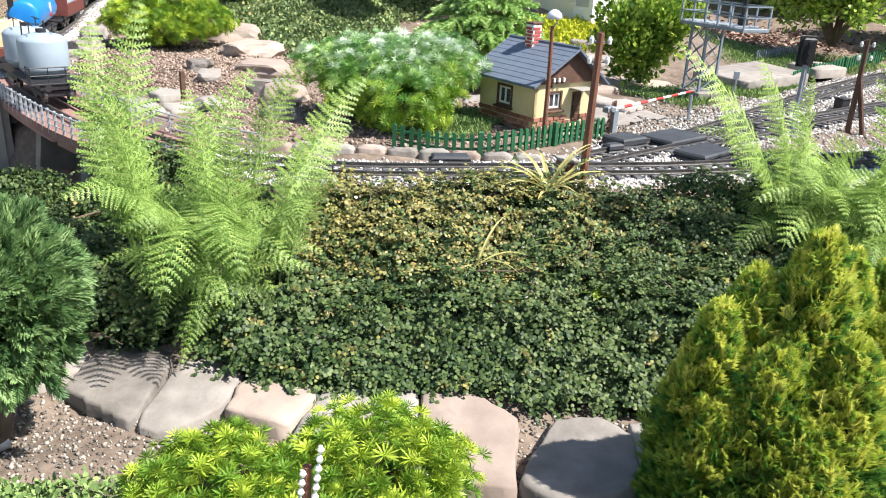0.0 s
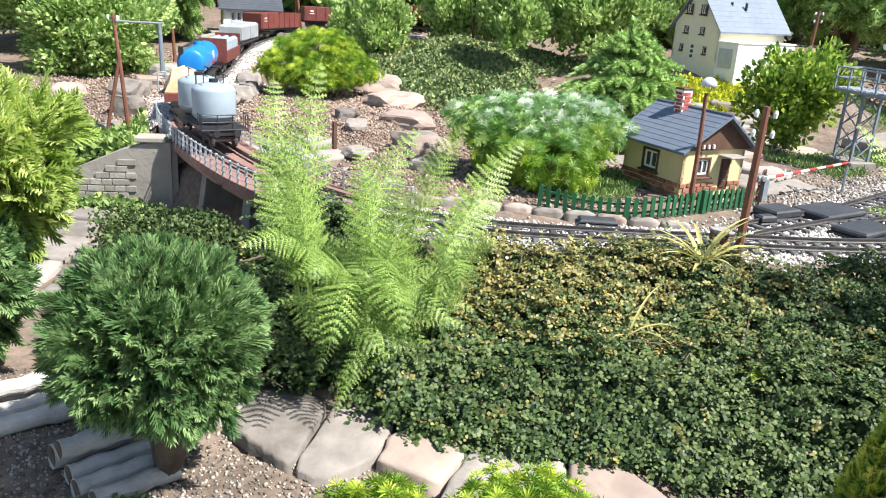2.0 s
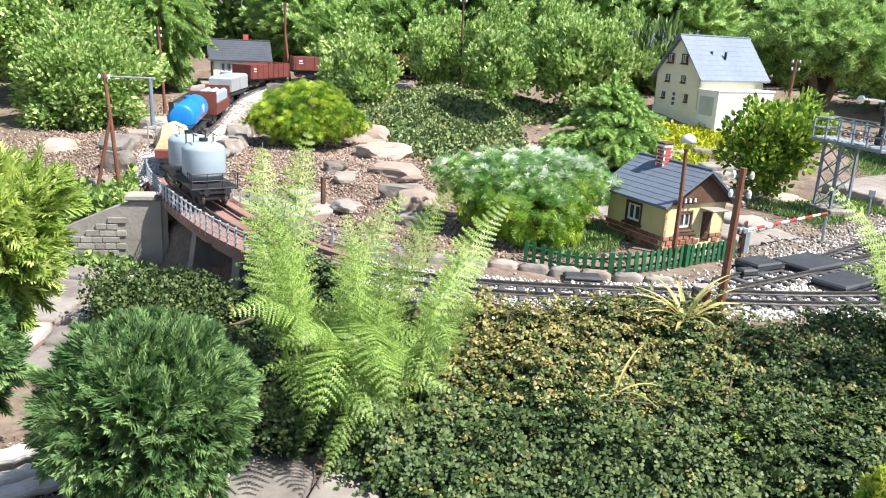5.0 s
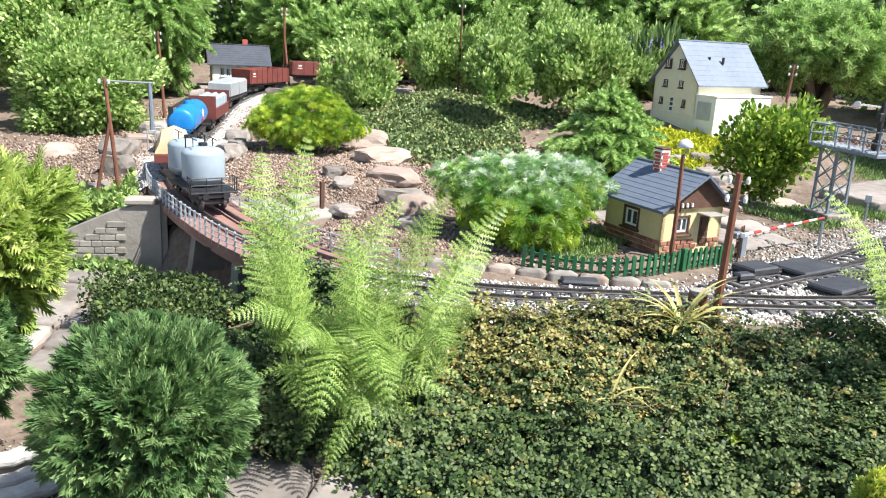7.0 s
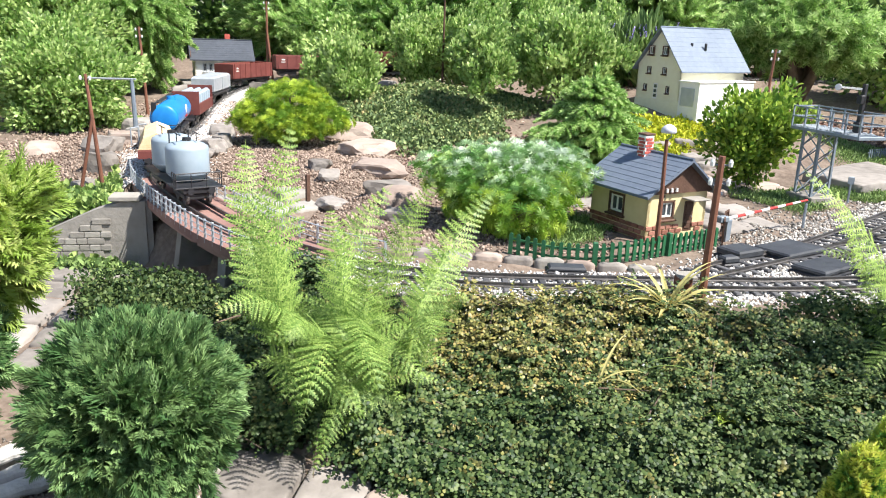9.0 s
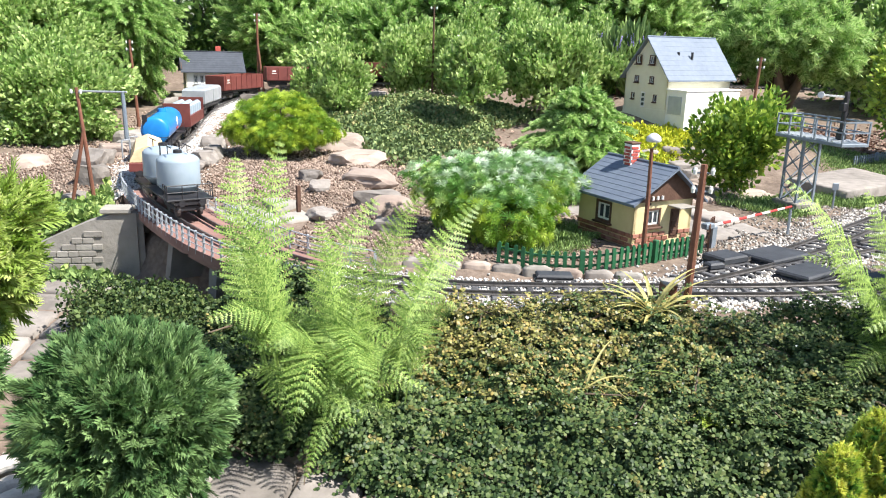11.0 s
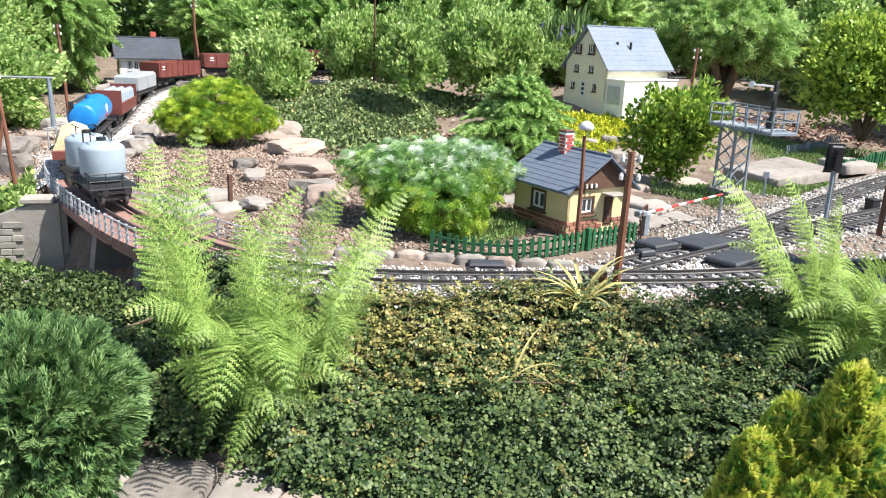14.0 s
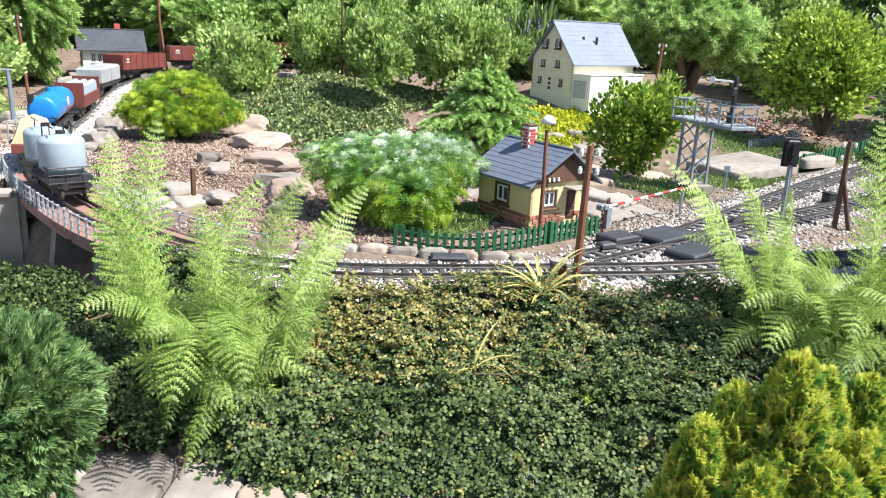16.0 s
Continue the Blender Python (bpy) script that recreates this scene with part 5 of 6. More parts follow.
def building(name, label, m, W, D, H, ridge, axis, wall_m, roof_m, fronts, over=0.014, ridge_at=0.5, trim=None, side_m=None):
    """fronts: wall ('front', 'left', 'right', 'back') to openings (kind, x, z, w, h)."""
    root = thing(name, m, label, "building")
    sides = {"front": (pose(0, 0, 0), W), "left": (pose(0, D, 0, 0, 0, -90), D), "right": (pose(W, 0, 0, 0, 0, 90), D), "back": (pose(W, D, 0, 0, 0, 180), W)}
    for side, (sm_, L) in sides.items():
        gab = None
        if (axis == "y") == (side in ("front", "back")):
            gab = (ridge - 0.004, ridge_at if side in ("front", "left") else 1 - ridge_at)
        ops = fronts.get(side, [])
        part("wall", wall_panel(L, H, [o[1:5] for o in ops]), (side_m or {}).get(side, wall_m), root, m=sm_)
        if gab:
            part("gable", Geo().prism([(0, H), (L, H), (L * gab[1], gab[0])], "y", 0, 0.006), (side_m or {}).get(side, wall_m), root, m=sm_)
        for o in ops:
            if o[0] == "win":
                window(root, sm_, *o[1:5], trim or M["brown"], *(o[5:6] or (1,)))
            else:
                door(root, sm_, *o[1:5], o[5] if len(o) > 5 else M["brown"], 1 if o[0] == "glassdoor" else 0)
    # roof of two slopes with thickness
    span, length = (W, D) if axis == "y" else (D, W)
    rx = span * ridge_at
    th = 0.005
    for a, za, b, zb in ((-over, H - over * (ridge - H) / rx, rx, ridge), (span + over, H - over * (ridge - H) / (span - rx), rx, ridge)):
        n, low, top = 9, [], []
        for k in range(n):
            for u, lift in ((k / n, th), ((k + 1) / n, th * 0.86)):
                top.append((a + (b - a) * u, za + (zb - za) * u + lift))
        q = [(a, za), (b, zb)] + top[::-1]
        g = Geo().prism(q, axis, -over, length + over)
        part("roof", g, roof_m, root)
    cap = Geo()
    if axis == "y":
        cap.tube([(rx, -over, ridge + th), (rx, length + over, ridge + th)], 0.003, 6)
    else:
        cap.tube([(-over, rx, ridge + th), (length + over, rx, ridge + th)], 0.003, 6)
    part("ridge_cap", cap, roof_m, root)
    return root


# the crossing keeper's hut
hut = building("hut", "small cream crossing keeper's hut with slate roof and brick plinth", pose(0.158, 1.392, -0.008, 0, 0, 36), 0.148, 0.165, 0.098, 0.150, "y", M["cream"], M["roof"],
               {"front": [("win", 0.030, 0.040, 0.036, 0.036, 1), ("door", 0.092, 0.012, 0.024, 0.060, M["brown"])], "left": [("win", 0.055, 0.036, 0.046, 0.042, 1)], "right": [("win", 0.06, 0.036, 0.04, 0.04, 1)]}, 0.020, 0.56)
part("gable_panel", Geo().prism([(-0.012, 0.090), (0.160, 0.090), (0.083, 0.148)], "y", -0.0055, -0.0015), M["brown"], hut, "dark brown timber gable")
porch = part("porch_roof", Geo().box((0.104, -0.016, 0.079), (0.042, 0.034, 0.003), 0.001), M["concrete"], hut, "small grey porch roof")
for k, y in enumerate((0.006, 0.0155, 0.025)):
    for side, L in (("f", 0.148), ("l", 0.165)):
        n = 9
        for i in range(n):
            x = (i + (0.5 if k % 2 else 0.0)) * L / n
            w = L / n - 0.0025
            if x + w > L or (side == "f" and 0.086 < x + w / 2 < 0.122):
                continue
            part("brick", Geo().box((0, 0, 0), (w, 0.003, 0.0075), 0.0006), M["hutbrick"], hut, m=(pose(x + w / 2, -0.0008, y) if side == "f" else pose(-0.0008, L - x - w / 2, y, 0, 0, 90)))
chim = part("chimney", Geo().box((0.075, 0.105, 0.158), (0.021, 0.021, 0.054), 0.001), M["white"], hut, "red brick chimney with pale joints")
for k in range(7):
    for side in range(4):
        for i in range(2):
            off = (i - 0.5) * 0.0105 + (0.0026 if k % 2 else -0.0026)
            p = pose(0.075, 0.105, 0.1385 + k * 0.0065, 0, 0, side * 90) @ pose(off * 0.75, -0.0108, 0)
            put("brick", Geo().box((0, 0, 0), (0.0088, 0.0018, 0.005), 0.0004).mesh("brick", M["brick"]) if not (k or side or i) else chim.children[0].data, chim, p)
part("chimney_cap", Geo().box((0.075, 0.105, 0.187), (0.024, 0.024, 0.004), 0.001), M["brown"], chim)
for x in (0.036, 0.048, 0.060):
    part("insulator", Geo().tube([(x, -0.008, 0.094), (x, -0.008, 0.101)], [0.0028, 0.0022], 8), M["porcelain"], hut)
part("lettering", Geo().box((0.030, -0.0015, 0.086), (0.004, 0.001, 0.007)).box((0.037, -0.0015, 0.085), (0.004, 0.001, 0.005)), M["black"], hut)

# the white house with its garage
house = building("house", "pale cream two-storey house with bluish roof and attached garage", pose(0.262, 2.955, 0.130, 0, 0, -50), 0.205, 0.33, 0.135, 0.262, "y", M["cream2"], M["roof2"],
                 {"front": [("win", 0.045, 0.155 - 0.05, 0.020, 0.024, 1), ("win", 0.118, 0.105, 0.020, 0.024, 1), ("glassdoor", 0.082, 0.018, 0.020, 0.055, M["white"]), ("win", 0.142, 0.040, 0.016, 0.026, 0), ("win", 0.035, 0.045, 0.016, 0.022, 0)]}, 0.016, 0.5, M["brown"])
for x in (0.050, 0.115):
    window(house, pose(0, -0.006, 0), x, 0.170, 0.026, 0.032, M["brown"], 1, True)
part("plinth", Geo().box((0.1025, 0.165, -0.020), (0.209, 0.334, 0.070), 0.001), M["cream2"], house)
garage = part("garage", Geo().box((0.249, 0.14, 0.042), (0.086, 0.282, 0.088), 0.001), M["white"], house, "white garage wing")
part("footing", Geo().box((0.249, 0.14, -0.028), (0.087, 0.283, 0.055), 0.001), M["white"], garage)
part("garage_roof", Geo().box((0.249, 0.14, 0.088), (0.092, 0.29, 0.005), 0.001), M["white"], garage)
part("garage_door", Geo().box((0.245, -0.002, 0.036), (0.058, 0.004, 0.062), 0.001), M["silver"], garage, "pale grey garage door")
for x, y in ((0.150, 0.10), (0.165, 0.155)):
    part("roof_vent", Geo().tube([(x, y, 0.19), (x, y, 0.215)], 0.0045, 8), M["black"], house)

# the halt at the back
station = building("halt_building", "small whitewashed halt building with dark roof", pose(-1.695, 3.46, 0.085, 0, 0, 30), 0.25, 0.13, 0.118, 0.185, "x", M["white"], M["roof3"],
                   {"front": [("win", 0.035, 0.045, 0.02, 0.04, 1), ("win", 0.062, 0.045, 0.02, 0.04, 1), ("win", 0.145, 0.045, 0.022, 0.04, 1), ("win", 0.18, 0.045, 0.022, 0.04, 1), ("win", 0.215, 0.045, 0.02, 0.04, 0)],
                    "left": [("door", 0.06, 0.0, 0.03, 0.085, M["brown"]), ("win", 0.015, 0.04, 0.025, 0.04, 1)]}, 0.022, 0.5, M["silver"], {"left": M["cream2"]})
part("chimney", Geo().box((0.16, 0.085, 0.19), (0.024, 0.024, 0.05), 0.001), M["brick"], station, "brick chimney")
part("gable_panel", Geo().prism([(-0.016, 0.112), (0.146, 0.112), (0.065, 0.182)], "x", -0.0185, -0.015), M["brown"], station)
part("platform", Geo().box((0.12, 0.05, -0.012), (0.36, 0.26, 0.022), 0.003), M["concrete"], station)

# ---- fences ----
def picket_fence(label, pts, h, step, material, wide=0.0068):
    line = curve_through(pts, step)
    root = thing("picket_fence", None, label, "fence")
    z = [gz(p.x, p.y) for p in line]
    g0 = Geo().prism([(-wide / 2, 0), (wide / 2, 0), (wide / 2, h * 0.93), (0, h), (-wide / 2, h * 0.93)], "y", -0.0015, 0.0015).mesh("picket", material)
    for i, p in enumerate(line):
        d = line[min(i + 1, len(line) - 1)] - line[max(0, i - 1)]
        a = math.degrees(math.atan2(d.y, d.x))
        if i % 11 == 10:
            part("post", Geo().box((0, 0, h * 0.55), (0.0085, 0.0085, h * 1.12), 0.001), material, root, m=pose(p.x, p.y, z[i], 0, 0, a))
        else:
            put("picket", g0, root, pose(p.x, p.y, z[i] + 0.002, 0, random.Random(i).uniform(-2, 2), a))
    for f in (0.32, 0.74):
        v = [Vector((p.x, p.y, z[i] + h * f)) for i, p in enumerate(offset_line(line, 0.004))]
        part("rail", Geo().tube(v, 0.0026, 4), material, root)
    return root


picket_fence("low green painted picket fence in front of the hut", [(-0.085, 1.238), (0.0, 1.230), (0.104, 1.243), (0.204, 1.325), (0.292, 1.405)], 0.038, 0.0145, M["green"])
picket_fence("green picket fence beside the station tracks", [(0.985, 2.30), (1.10, 2.46), (1.30, 2.66), (1.55, 2.92)], 0.05, 0.022, M["green"], 0.012)
picket_fence("short brown picket fence beside the hut", [(0.305, 1.42), (0.315, 1.47), (0.335, 1.53)], 0.05, 0.02, M["brown"])
picket_fence("grey metal fence behind the gantry", [(1.02, 2.72), (1.16, 2.86), (1.32, 3.02)], 0.04, 0.016, M["steel"], 0.004)


# ---- poles, lamp, signals ----
def telegraph_pole(label, x, y, z, top, r0=0.0055, brace=0.0, dx=0.0, arms=1, material=None):
    root = thing("telegraph_pole", pose(x, y, z), label, "telegraph pole", "telegraph poles")
    material = material or M["rust"]
    h = top - z
    part("pole", Geo().tube([(0, 0, -0.02), (dx * 0.5, 0, h * 0.5), (dx, 0, h)], [r0, r0 * 0.9, r0 * 0.75], 8), material, root)
    if brace:
        part("strut", Geo().tube([(brace, -abs(brace) * 0.4, -0.02), (dx * 0.55, 0, h * 0.6)], r0 * 0.85, 8), material, root)
    for k in range(arms):
        zz = h - 0.012 - k * 0.026
        arm = part("crossarm", Geo().tube([(dx - 0.012, 0, zz), (dx + 0.012, 0, zz)], 0.0013, 6), M["steel"], root)
        for s in (-0.012, 0.012):
            part("insulator", Geo().tube([(dx + s, -0.002, zz - 0.002), (dx + s, -0.002, zz + 0.004), (dx + s, -0.002, zz + 0.008)], [0.0026, 0.0034, 0.0018], 8), M["porcelain"], arm)
    return root


telegraph_pole("rusty brown telegraph pole with white insulators above the cotoneaster", 0.201, 1.028, -0.02, 0.212, 0.0062, 0, 0.004, 2)
telegraph_pole("slim brown telegraph pole with a strut beside the bridge", -1.108, 1.68, -0.02, 0.232, 0.0052, -0.045, -0.022, 1)
telegraph_pole("slim brown telegraph pole beside the curve", -1.585, 2.80, 0.02, 0.33, 0.0065, 0, -0.015, 2)
telegraph_pole("tall brown telegraph pole with a strut beyond the halt", -1.44, 3.72, 0.10, 0.46, 0.007, 0.03, 0.0, 2)
telegraph_pole("dark telegraph pole with a strut between the station tracks", 0.815, 1.56, -0.012, 0.175, 0.006, 0.03, 0.0, 2, M["brown"])
telegraph_pole("brown telegraph pole behind the shrub", 0.73, 2.98, 0.12, 0.335, 0.006, 0, 0.01, 2)
telegraph_pole("thin pole behind the laurels", -0.52, 3.35, 0.12, 0.5, 0.005, 0, 0.0, 1, M["brown"])

lamp = thing("street_lamp", pose(0.178, 1.372, -0.012), "slim brown street lamp with a milky dome by the hut", "street lamp")
part("post", Geo().tube([(0, 0, 0), (0, 0, 0.10), (-0.002, 0, 0.20)], [0.0045, 0.004, 0.0032], 8), M["rust"], lamp)
part("bracket", Geo().tube([(-0.002, 0, 0.198), (0.006, 0, 0.206), (0.004, 0, 0.214)], 0.0012, 6), M["steel"], lamp)
part("dome", Geo().tube([(0, 0, 0.212), (0, 0, 0.214), (0, 0, 0.221), (0, 0, 0.226), (0, 0, 0.228)], [0.012, 0.0145, 0.0125, 0.007, 0.002], 14), M["lampglass"], lamp, "milky bluish lamp dome", smooth=True)

box = thing("cable_box", pose(0.178, 1.052, -0.012, 0, 0, 20), "small red-brown cable box with grey lid beside the track", "box")
part("body", Geo().box((0, 0, 0.022), (0.020, 0.018, 0.044), 0.0015), M["rust"], box)
part("lid", Geo().box((0, 0, 0.046), (0.027, 0.025, 0.004), 0.001, pose(0, 0, 0, 6, 0, 0)), M["concrete"], box)

barrier = thing("level_crossing_barrier", pose(0.318, 1.455, -0.012, 0, 0, 38), "red and white striped crossing barrier with counterweight", "barrier")
part("stand", Geo().box((0, 0, 0.022), (0.012, 0.01, 0.044), 0.001), M["steel"], barrier)
part("counterweight", Geo().box((-0.016, 0, 0.046), (0.022, 0.014, 0.012), 0.002), M["steel"], barrier)
for k in range(10):
    a, b = 0.0 + k * 0.023, 0.0 + (k + 1) * 0.023
    part("stripe", Geo().tube([(a, 0, 0.046 + a * 0.08), (b, 0, 0.046 + b * 0.08)], 0.0032 - 0.0001 * k, 8), M["red" if k % 2 else "white"], barrier)
post = thing("barrier_rest", pose(0.50, 1.60, -0.012), "small grey post that holds the barrier end", "post")
part("post", Geo().tube([(0, 0, 0), (0, 0, 0.055)], 0.003, 6), M["steel"], post)
part("fork", Geo().tube([(-0.005, 0, 0.062), (0, 0, 0.055), (0.005, 0, 0.062)], 0.0015, 6), M["steel"], post)

# signal gantry
gan = thing("signal_gantry", pose(0.625, 1.94, -0.012, 0, 0, -66), "grey steel signal gantry with railed platform on lattice legs", "signal gantry")
PZ = 0.172
PL = 0.225
part("platform", Geo().box((0.03, 0, PZ), (PL, 0.075, 0.008), 0.001), M["steel"], gan)
for i in range(9):
    part("grating_bar", Geo().box((0.03 - PL / 2 + 0.012 + i * 0.022, 0, PZ + 0.006), (0.009, 0.07, 0.002)), M["silver"], gan)
for sy in (-0.036, 0.036):
    for h in (0.028, 0.052):
        part("handrail", Geo().box((0.03, sy, PZ + h), (PL, 0.003, 0.003)), M["steel"], gan)
    for i in range(6):
        part("railing_post", Geo().box((0.03 - PL / 2 + 0.002 + i * (PL - 0.004) / 5, sy, PZ + 0.028), (0.0035, 0.0035, 0.052)), M["steel"], gan)
for sx in (-PL / 2 + 0.03, PL / 2 + 0.03):
    for h in (0.028, 0.052):
        part("handrail", Geo().box((sx, 0, PZ + h), (0.003, 0.072, 0.003)), M["steel"], gan)
for sx in (-0.028, 0.028):
    for sy in (-0.024, 0.024):
        part("leg", Geo().box((sx - 0.02, sy, PZ / 2), (0.0055, 0.0055, PZ), 0.0006), M["steel"], gan)
for k in range(4):
    z0, z1 = 0.01 + k * 0.04, 0.05 + k * 0.04
    for sy in (-0.024, 0.024):
        part("lattice_bar", Geo().tube([(-0.048, sy, z0), (0.008, sy, z1)], 0.0016, 5), M["steel"], gan)
        part("lattice_bar", Geo().tube([(0.008, sy, z0), (-0.048, sy, z1)], 0.0016, 5), M["steel"], gan)
    for sx in (-0.048, 0.008):
        part("lattice_bar", Geo().tube([(sx, -0.024, z0), (sx, 0.024, z1)], 0.0016, 5), M["steel"], gan)
part("footing", Geo().box((-0.02, 0, 0.002), (0.09, 0.07, 0.02), 0.002), M["concrete"], gan)
sem = thing("semaphore_signal", pose(0.645, 1.865, PZ - 0.004, 0, 0, -62), "black semaphore signal standing on the gantry platform", "railway signal")
part("mast", Geo().box((0.02, 0.01, 0.055), (0.009, 0.008, 0.11), 0.001), M["black"], sem)
part("lantern", Geo().box((0.02, 0.004, 0.075), (0.014, 0.012, 0.02), 0.002), M["black"], sem)
part("base", Geo().box((0.02, 0.01, 0.012), (0.016, 0.016, 0.024), 0.002), M["black"], sem)
part("signal_arm", Geo().tube([(0.018, 0.004, 0.098), (-0.004, -0.038, 0.101)], [0.0032, 0.0026], 4), M["white"], sem, "white signal arm")
part("signal_disc", Geo().tube([(-0.007, -0.040, 0.101), (-0.006, -0.042, 0.101)], 0.0075, 14), M["porcelain"], sem)
part("cable", Geo().tube([(0.026, 0.01, 0.10), (0.032, 0.012, 0.085), (0.030, 0.012, 0.06), (0.026, 0.01, 0.05)], 0.001, 5), M["black"], sem)

sig = thing("light_signal", pose(0.675, 1.495, -0.012), "black colour-light signal head on a grey mast", "railway signal")
part("mast", Geo().tube([(0, 0, 0), (0, 0, 0.145)], 0.0042, 8), M["steel"], sig)
part("head", Geo().box((0, 0, 0.165), (0.024, 0.012, 0.05), 0.003), M["black"], sig)
part("backplate", Geo().box((0, 0.006, 0.165), (0.032, 0.002, 0.058), 0.002), M["black"], sig)
for k in range(3):
    part("hood", Geo().tube([(0, -0.004, 0.150 + k * 0.015), (0, -0.014, 0.150 + k * 0.015)], 0.005, 10), M["black"], sig)
part("ladder", Geo().box((0.006, 0.003, 0.075), (0.002, 0.006, 0.13)), M["steel"], sig)
sgn = thing("track_marker", pose(0.70, 1.94, -0.012), "small grey marker post beside the tracks", "marker post")
part("post", Geo().tube([(0, 0, 0), (0, 0, 0.05)], 0.0026, 6), M["steel"], sgn)
part("board", Geo().box((0, 0, 0.055), (0.014, 0.004, 0.018), 0.001), M["steel"], sgn)
tsg = thing("water_crane", pose(-1.335, 2.26, -0.012), "dark post with a pale horizontal arm beside the curve", "water crane")
part("post", Geo().tube([(0, 0, 0), (-0.004, 0, 0.19)], [0.008, 0.006], 8), M["steel"], tsg)
part("arm", Geo().tube([(0.01, 0, 0.19), (-0.16, 0.01, 0.186)], 0.0032, 8), M["silver"], tsg)
part("base", Geo().box((0, 0, 0.015), (0.05, 0.045, 0.05), 0.004), M["concrete"], tsg)
for k, (x, y) in enumerate(((-1.295, 2.20), (-1.275, 2.12))):
    g = thing("hand_rail", pose(x, y, -0.012, 0, 0, 70), "small silver handrail beside the track", "handrail")
    for dx in (0, 0.03):
        part("post", Geo().tube([(dx, 0, 0), (dx, 0, 0.06)], 0.0022, 6), M["silver"], g)
    part("bar", Geo().tube([(0, 0, 0.058), (0.03, 0, 0.058)], 0.002, 6), M["silver"], g)
for x, y, a in ((-0.55, 1.56, 45),):
    pst = thing("marker_post", pose(x, y, -0.012, 0, 0, a), "short dark wooden post by the bridge", "post")
    part("post", Geo().box((0, 0, 0.03), (0.008, 0.008, 0.06), 0.001), M["brown"], pst)

# logs in the foreground
def log(x, y, L, r0, ang, zz=0.0):
    root = thing("log", pose(x, y, gz(x, y) + r0 + zz, 0, 0, ang), "short weathered grey round log lying on the soil", "log", "small log piles")
    pts = [(-L / 2 + L * k / 6, 0.0012 * math.sin(k * 2 + x * 30), 0.001 * math.cos(k * 3)) for k in range(7)]
    part("trunk", Geo().tube(pts, [r0 * (1 + 0.05 * math.sin(k * 1.7 + y * 50)) for k in range(7)], 14), M["log"], root, smooth=False)
    part("cut_end", Geo().tube([(-L / 2 - 0.0008, 0, 0), (-L / 2 + 0.001, 0, 0)], r0 * 0.9, 14), M["bark"], root)


for a in ((-0.655, 0.675, 0.085, 0.0115, 48), (-0.625, 0.645, 0.09, 0.011, 48), (-0.60, 0.618, 0.095, 0.011, 48), (-0.500, 0.600, 0.10, 0.014, 52), (-0.474, 0.580, 0.09, 0.011, 52), (-0.450, 0.565, 0.10, 0.0115, 52), (-0.428, 0.548, 0.085, 0.010, 52), (-0.488, 0.588, 0.09, 0.011, 52, 0.02), (-0.64, 0.66, 0.08, 0.010, 48, 0.02)):
    log(*a)

# beads on a stick in the front
bead = thing("plant_stick", pose(-0.078, 0.43, -0.14), "brown stick with strings of small white beads in the spruce", "plant stick")
part("stick", Geo().tube([(0, 0, 0), (0.002, 0, 0.085)], 0.0035, 8), M["rust"], bead)
for k in range(6):
    for s in (-0.0055, 0.008):
        part("bead", Geo().tube([(s + 0.001 * k, -0.003, 0.045 + k * 0.0085 - (0.01 if s < 0 else -0.012)), (s + 0.001 * k, -0.003, 0.048 + k * 0.0085 - (0.01 if s < 0 else -0.012)), (s + 0.001 * k, -0.003, 0.051 + k * 0.0085 - (0.01 if s < 0 else -0.012))], [0.0016, 0.003, 0.0016], 8), M["porcelain"], bead)


# dry strap leaves above the bank
def tuft(label, at, blades, material, wide=0.0035):
    root = thing("grass_tuft", pose(*at), label, "grass tuft")
    r = random.Random(int(at[0] * 1000))
    for head, L, el in blades:
        pts, a, p = [], radians(el), Vector((0, 0, 0))
        h = Vector((math.cos(radians(head)), math.sin(radians(head)), 0))
        side = Vector((-h.y, h.x, 0))
        v, f = [], []
        n = 8
        for k in range(n + 1):
            w = wide * (1 - (k / n) ** 2) * (0.6 + 0.8 * min(1, k / 2)) + 0.0002
            v += [p - side * w / 2, p + Vector((0, 0, -w * 0.25)), p + side * w / 2]
            p = p + (h * math.cos(a) + Vector((0, 0, math.sin(a)))) * L / n
            a -= r.uniform(0.08, 0.2)
        for k in range(n):
            f += [[k * 3, k * 3 + 1, k * 3 + 4, k * 3 + 3], [k * 3 + 1, k * 3 + 2, k * 3 + 5, k * 3 + 4]]
        part("blade", Geo().add(v, f), material, root)


r2 = random.Random(12)
tuft("dry yellow strap-leaved tuft beside the pole", (0.150, 0.985, 0.0), [(r2.uniform(0, 360), r2.uniform(0.06, 0.105), r2.uniform(25, 75)) for _ in range(22)], M["straw"], 0.0060)
tuft("single pale dry grass blades in the cotoneaster", (0.055, 0.845, -0.055), [(20, 0.07, 35), (200, 0.05, 10), (60, 0.09, 60), (310, 0.08, 40)], M["straw"], 0.003)
tuft("single pale dry grass blades in the cotoneaster", (-0.02, 0.90, -0.04), [(100, 0.06, 50), (300, 0.05, 20)], M["straw"], 0.003)
tuft("green grass blade arching over the bank", (0.10, 0.875, -0.055), [(330, 0.10, 45), (350, 0.07, 60)], M["fern"], 0.002)
tuft("dry stalks in front of the fern", (-0.245, 0.745, -0.145), [(80, 0.06, 70), (30, 0.05, 60), (200, 0.05, 35), (160, 0.06, 55)], M["straw"], 0.0018)
tuft("green grass tuft at the stone edging", (-0.11, 0.715, -0.15), [(r2.uniform(0, 360), r2.uniform(0.02, 0.035), r2.uniform(40, 85)) for _ in range(16)], M["moss"], 0.0016)
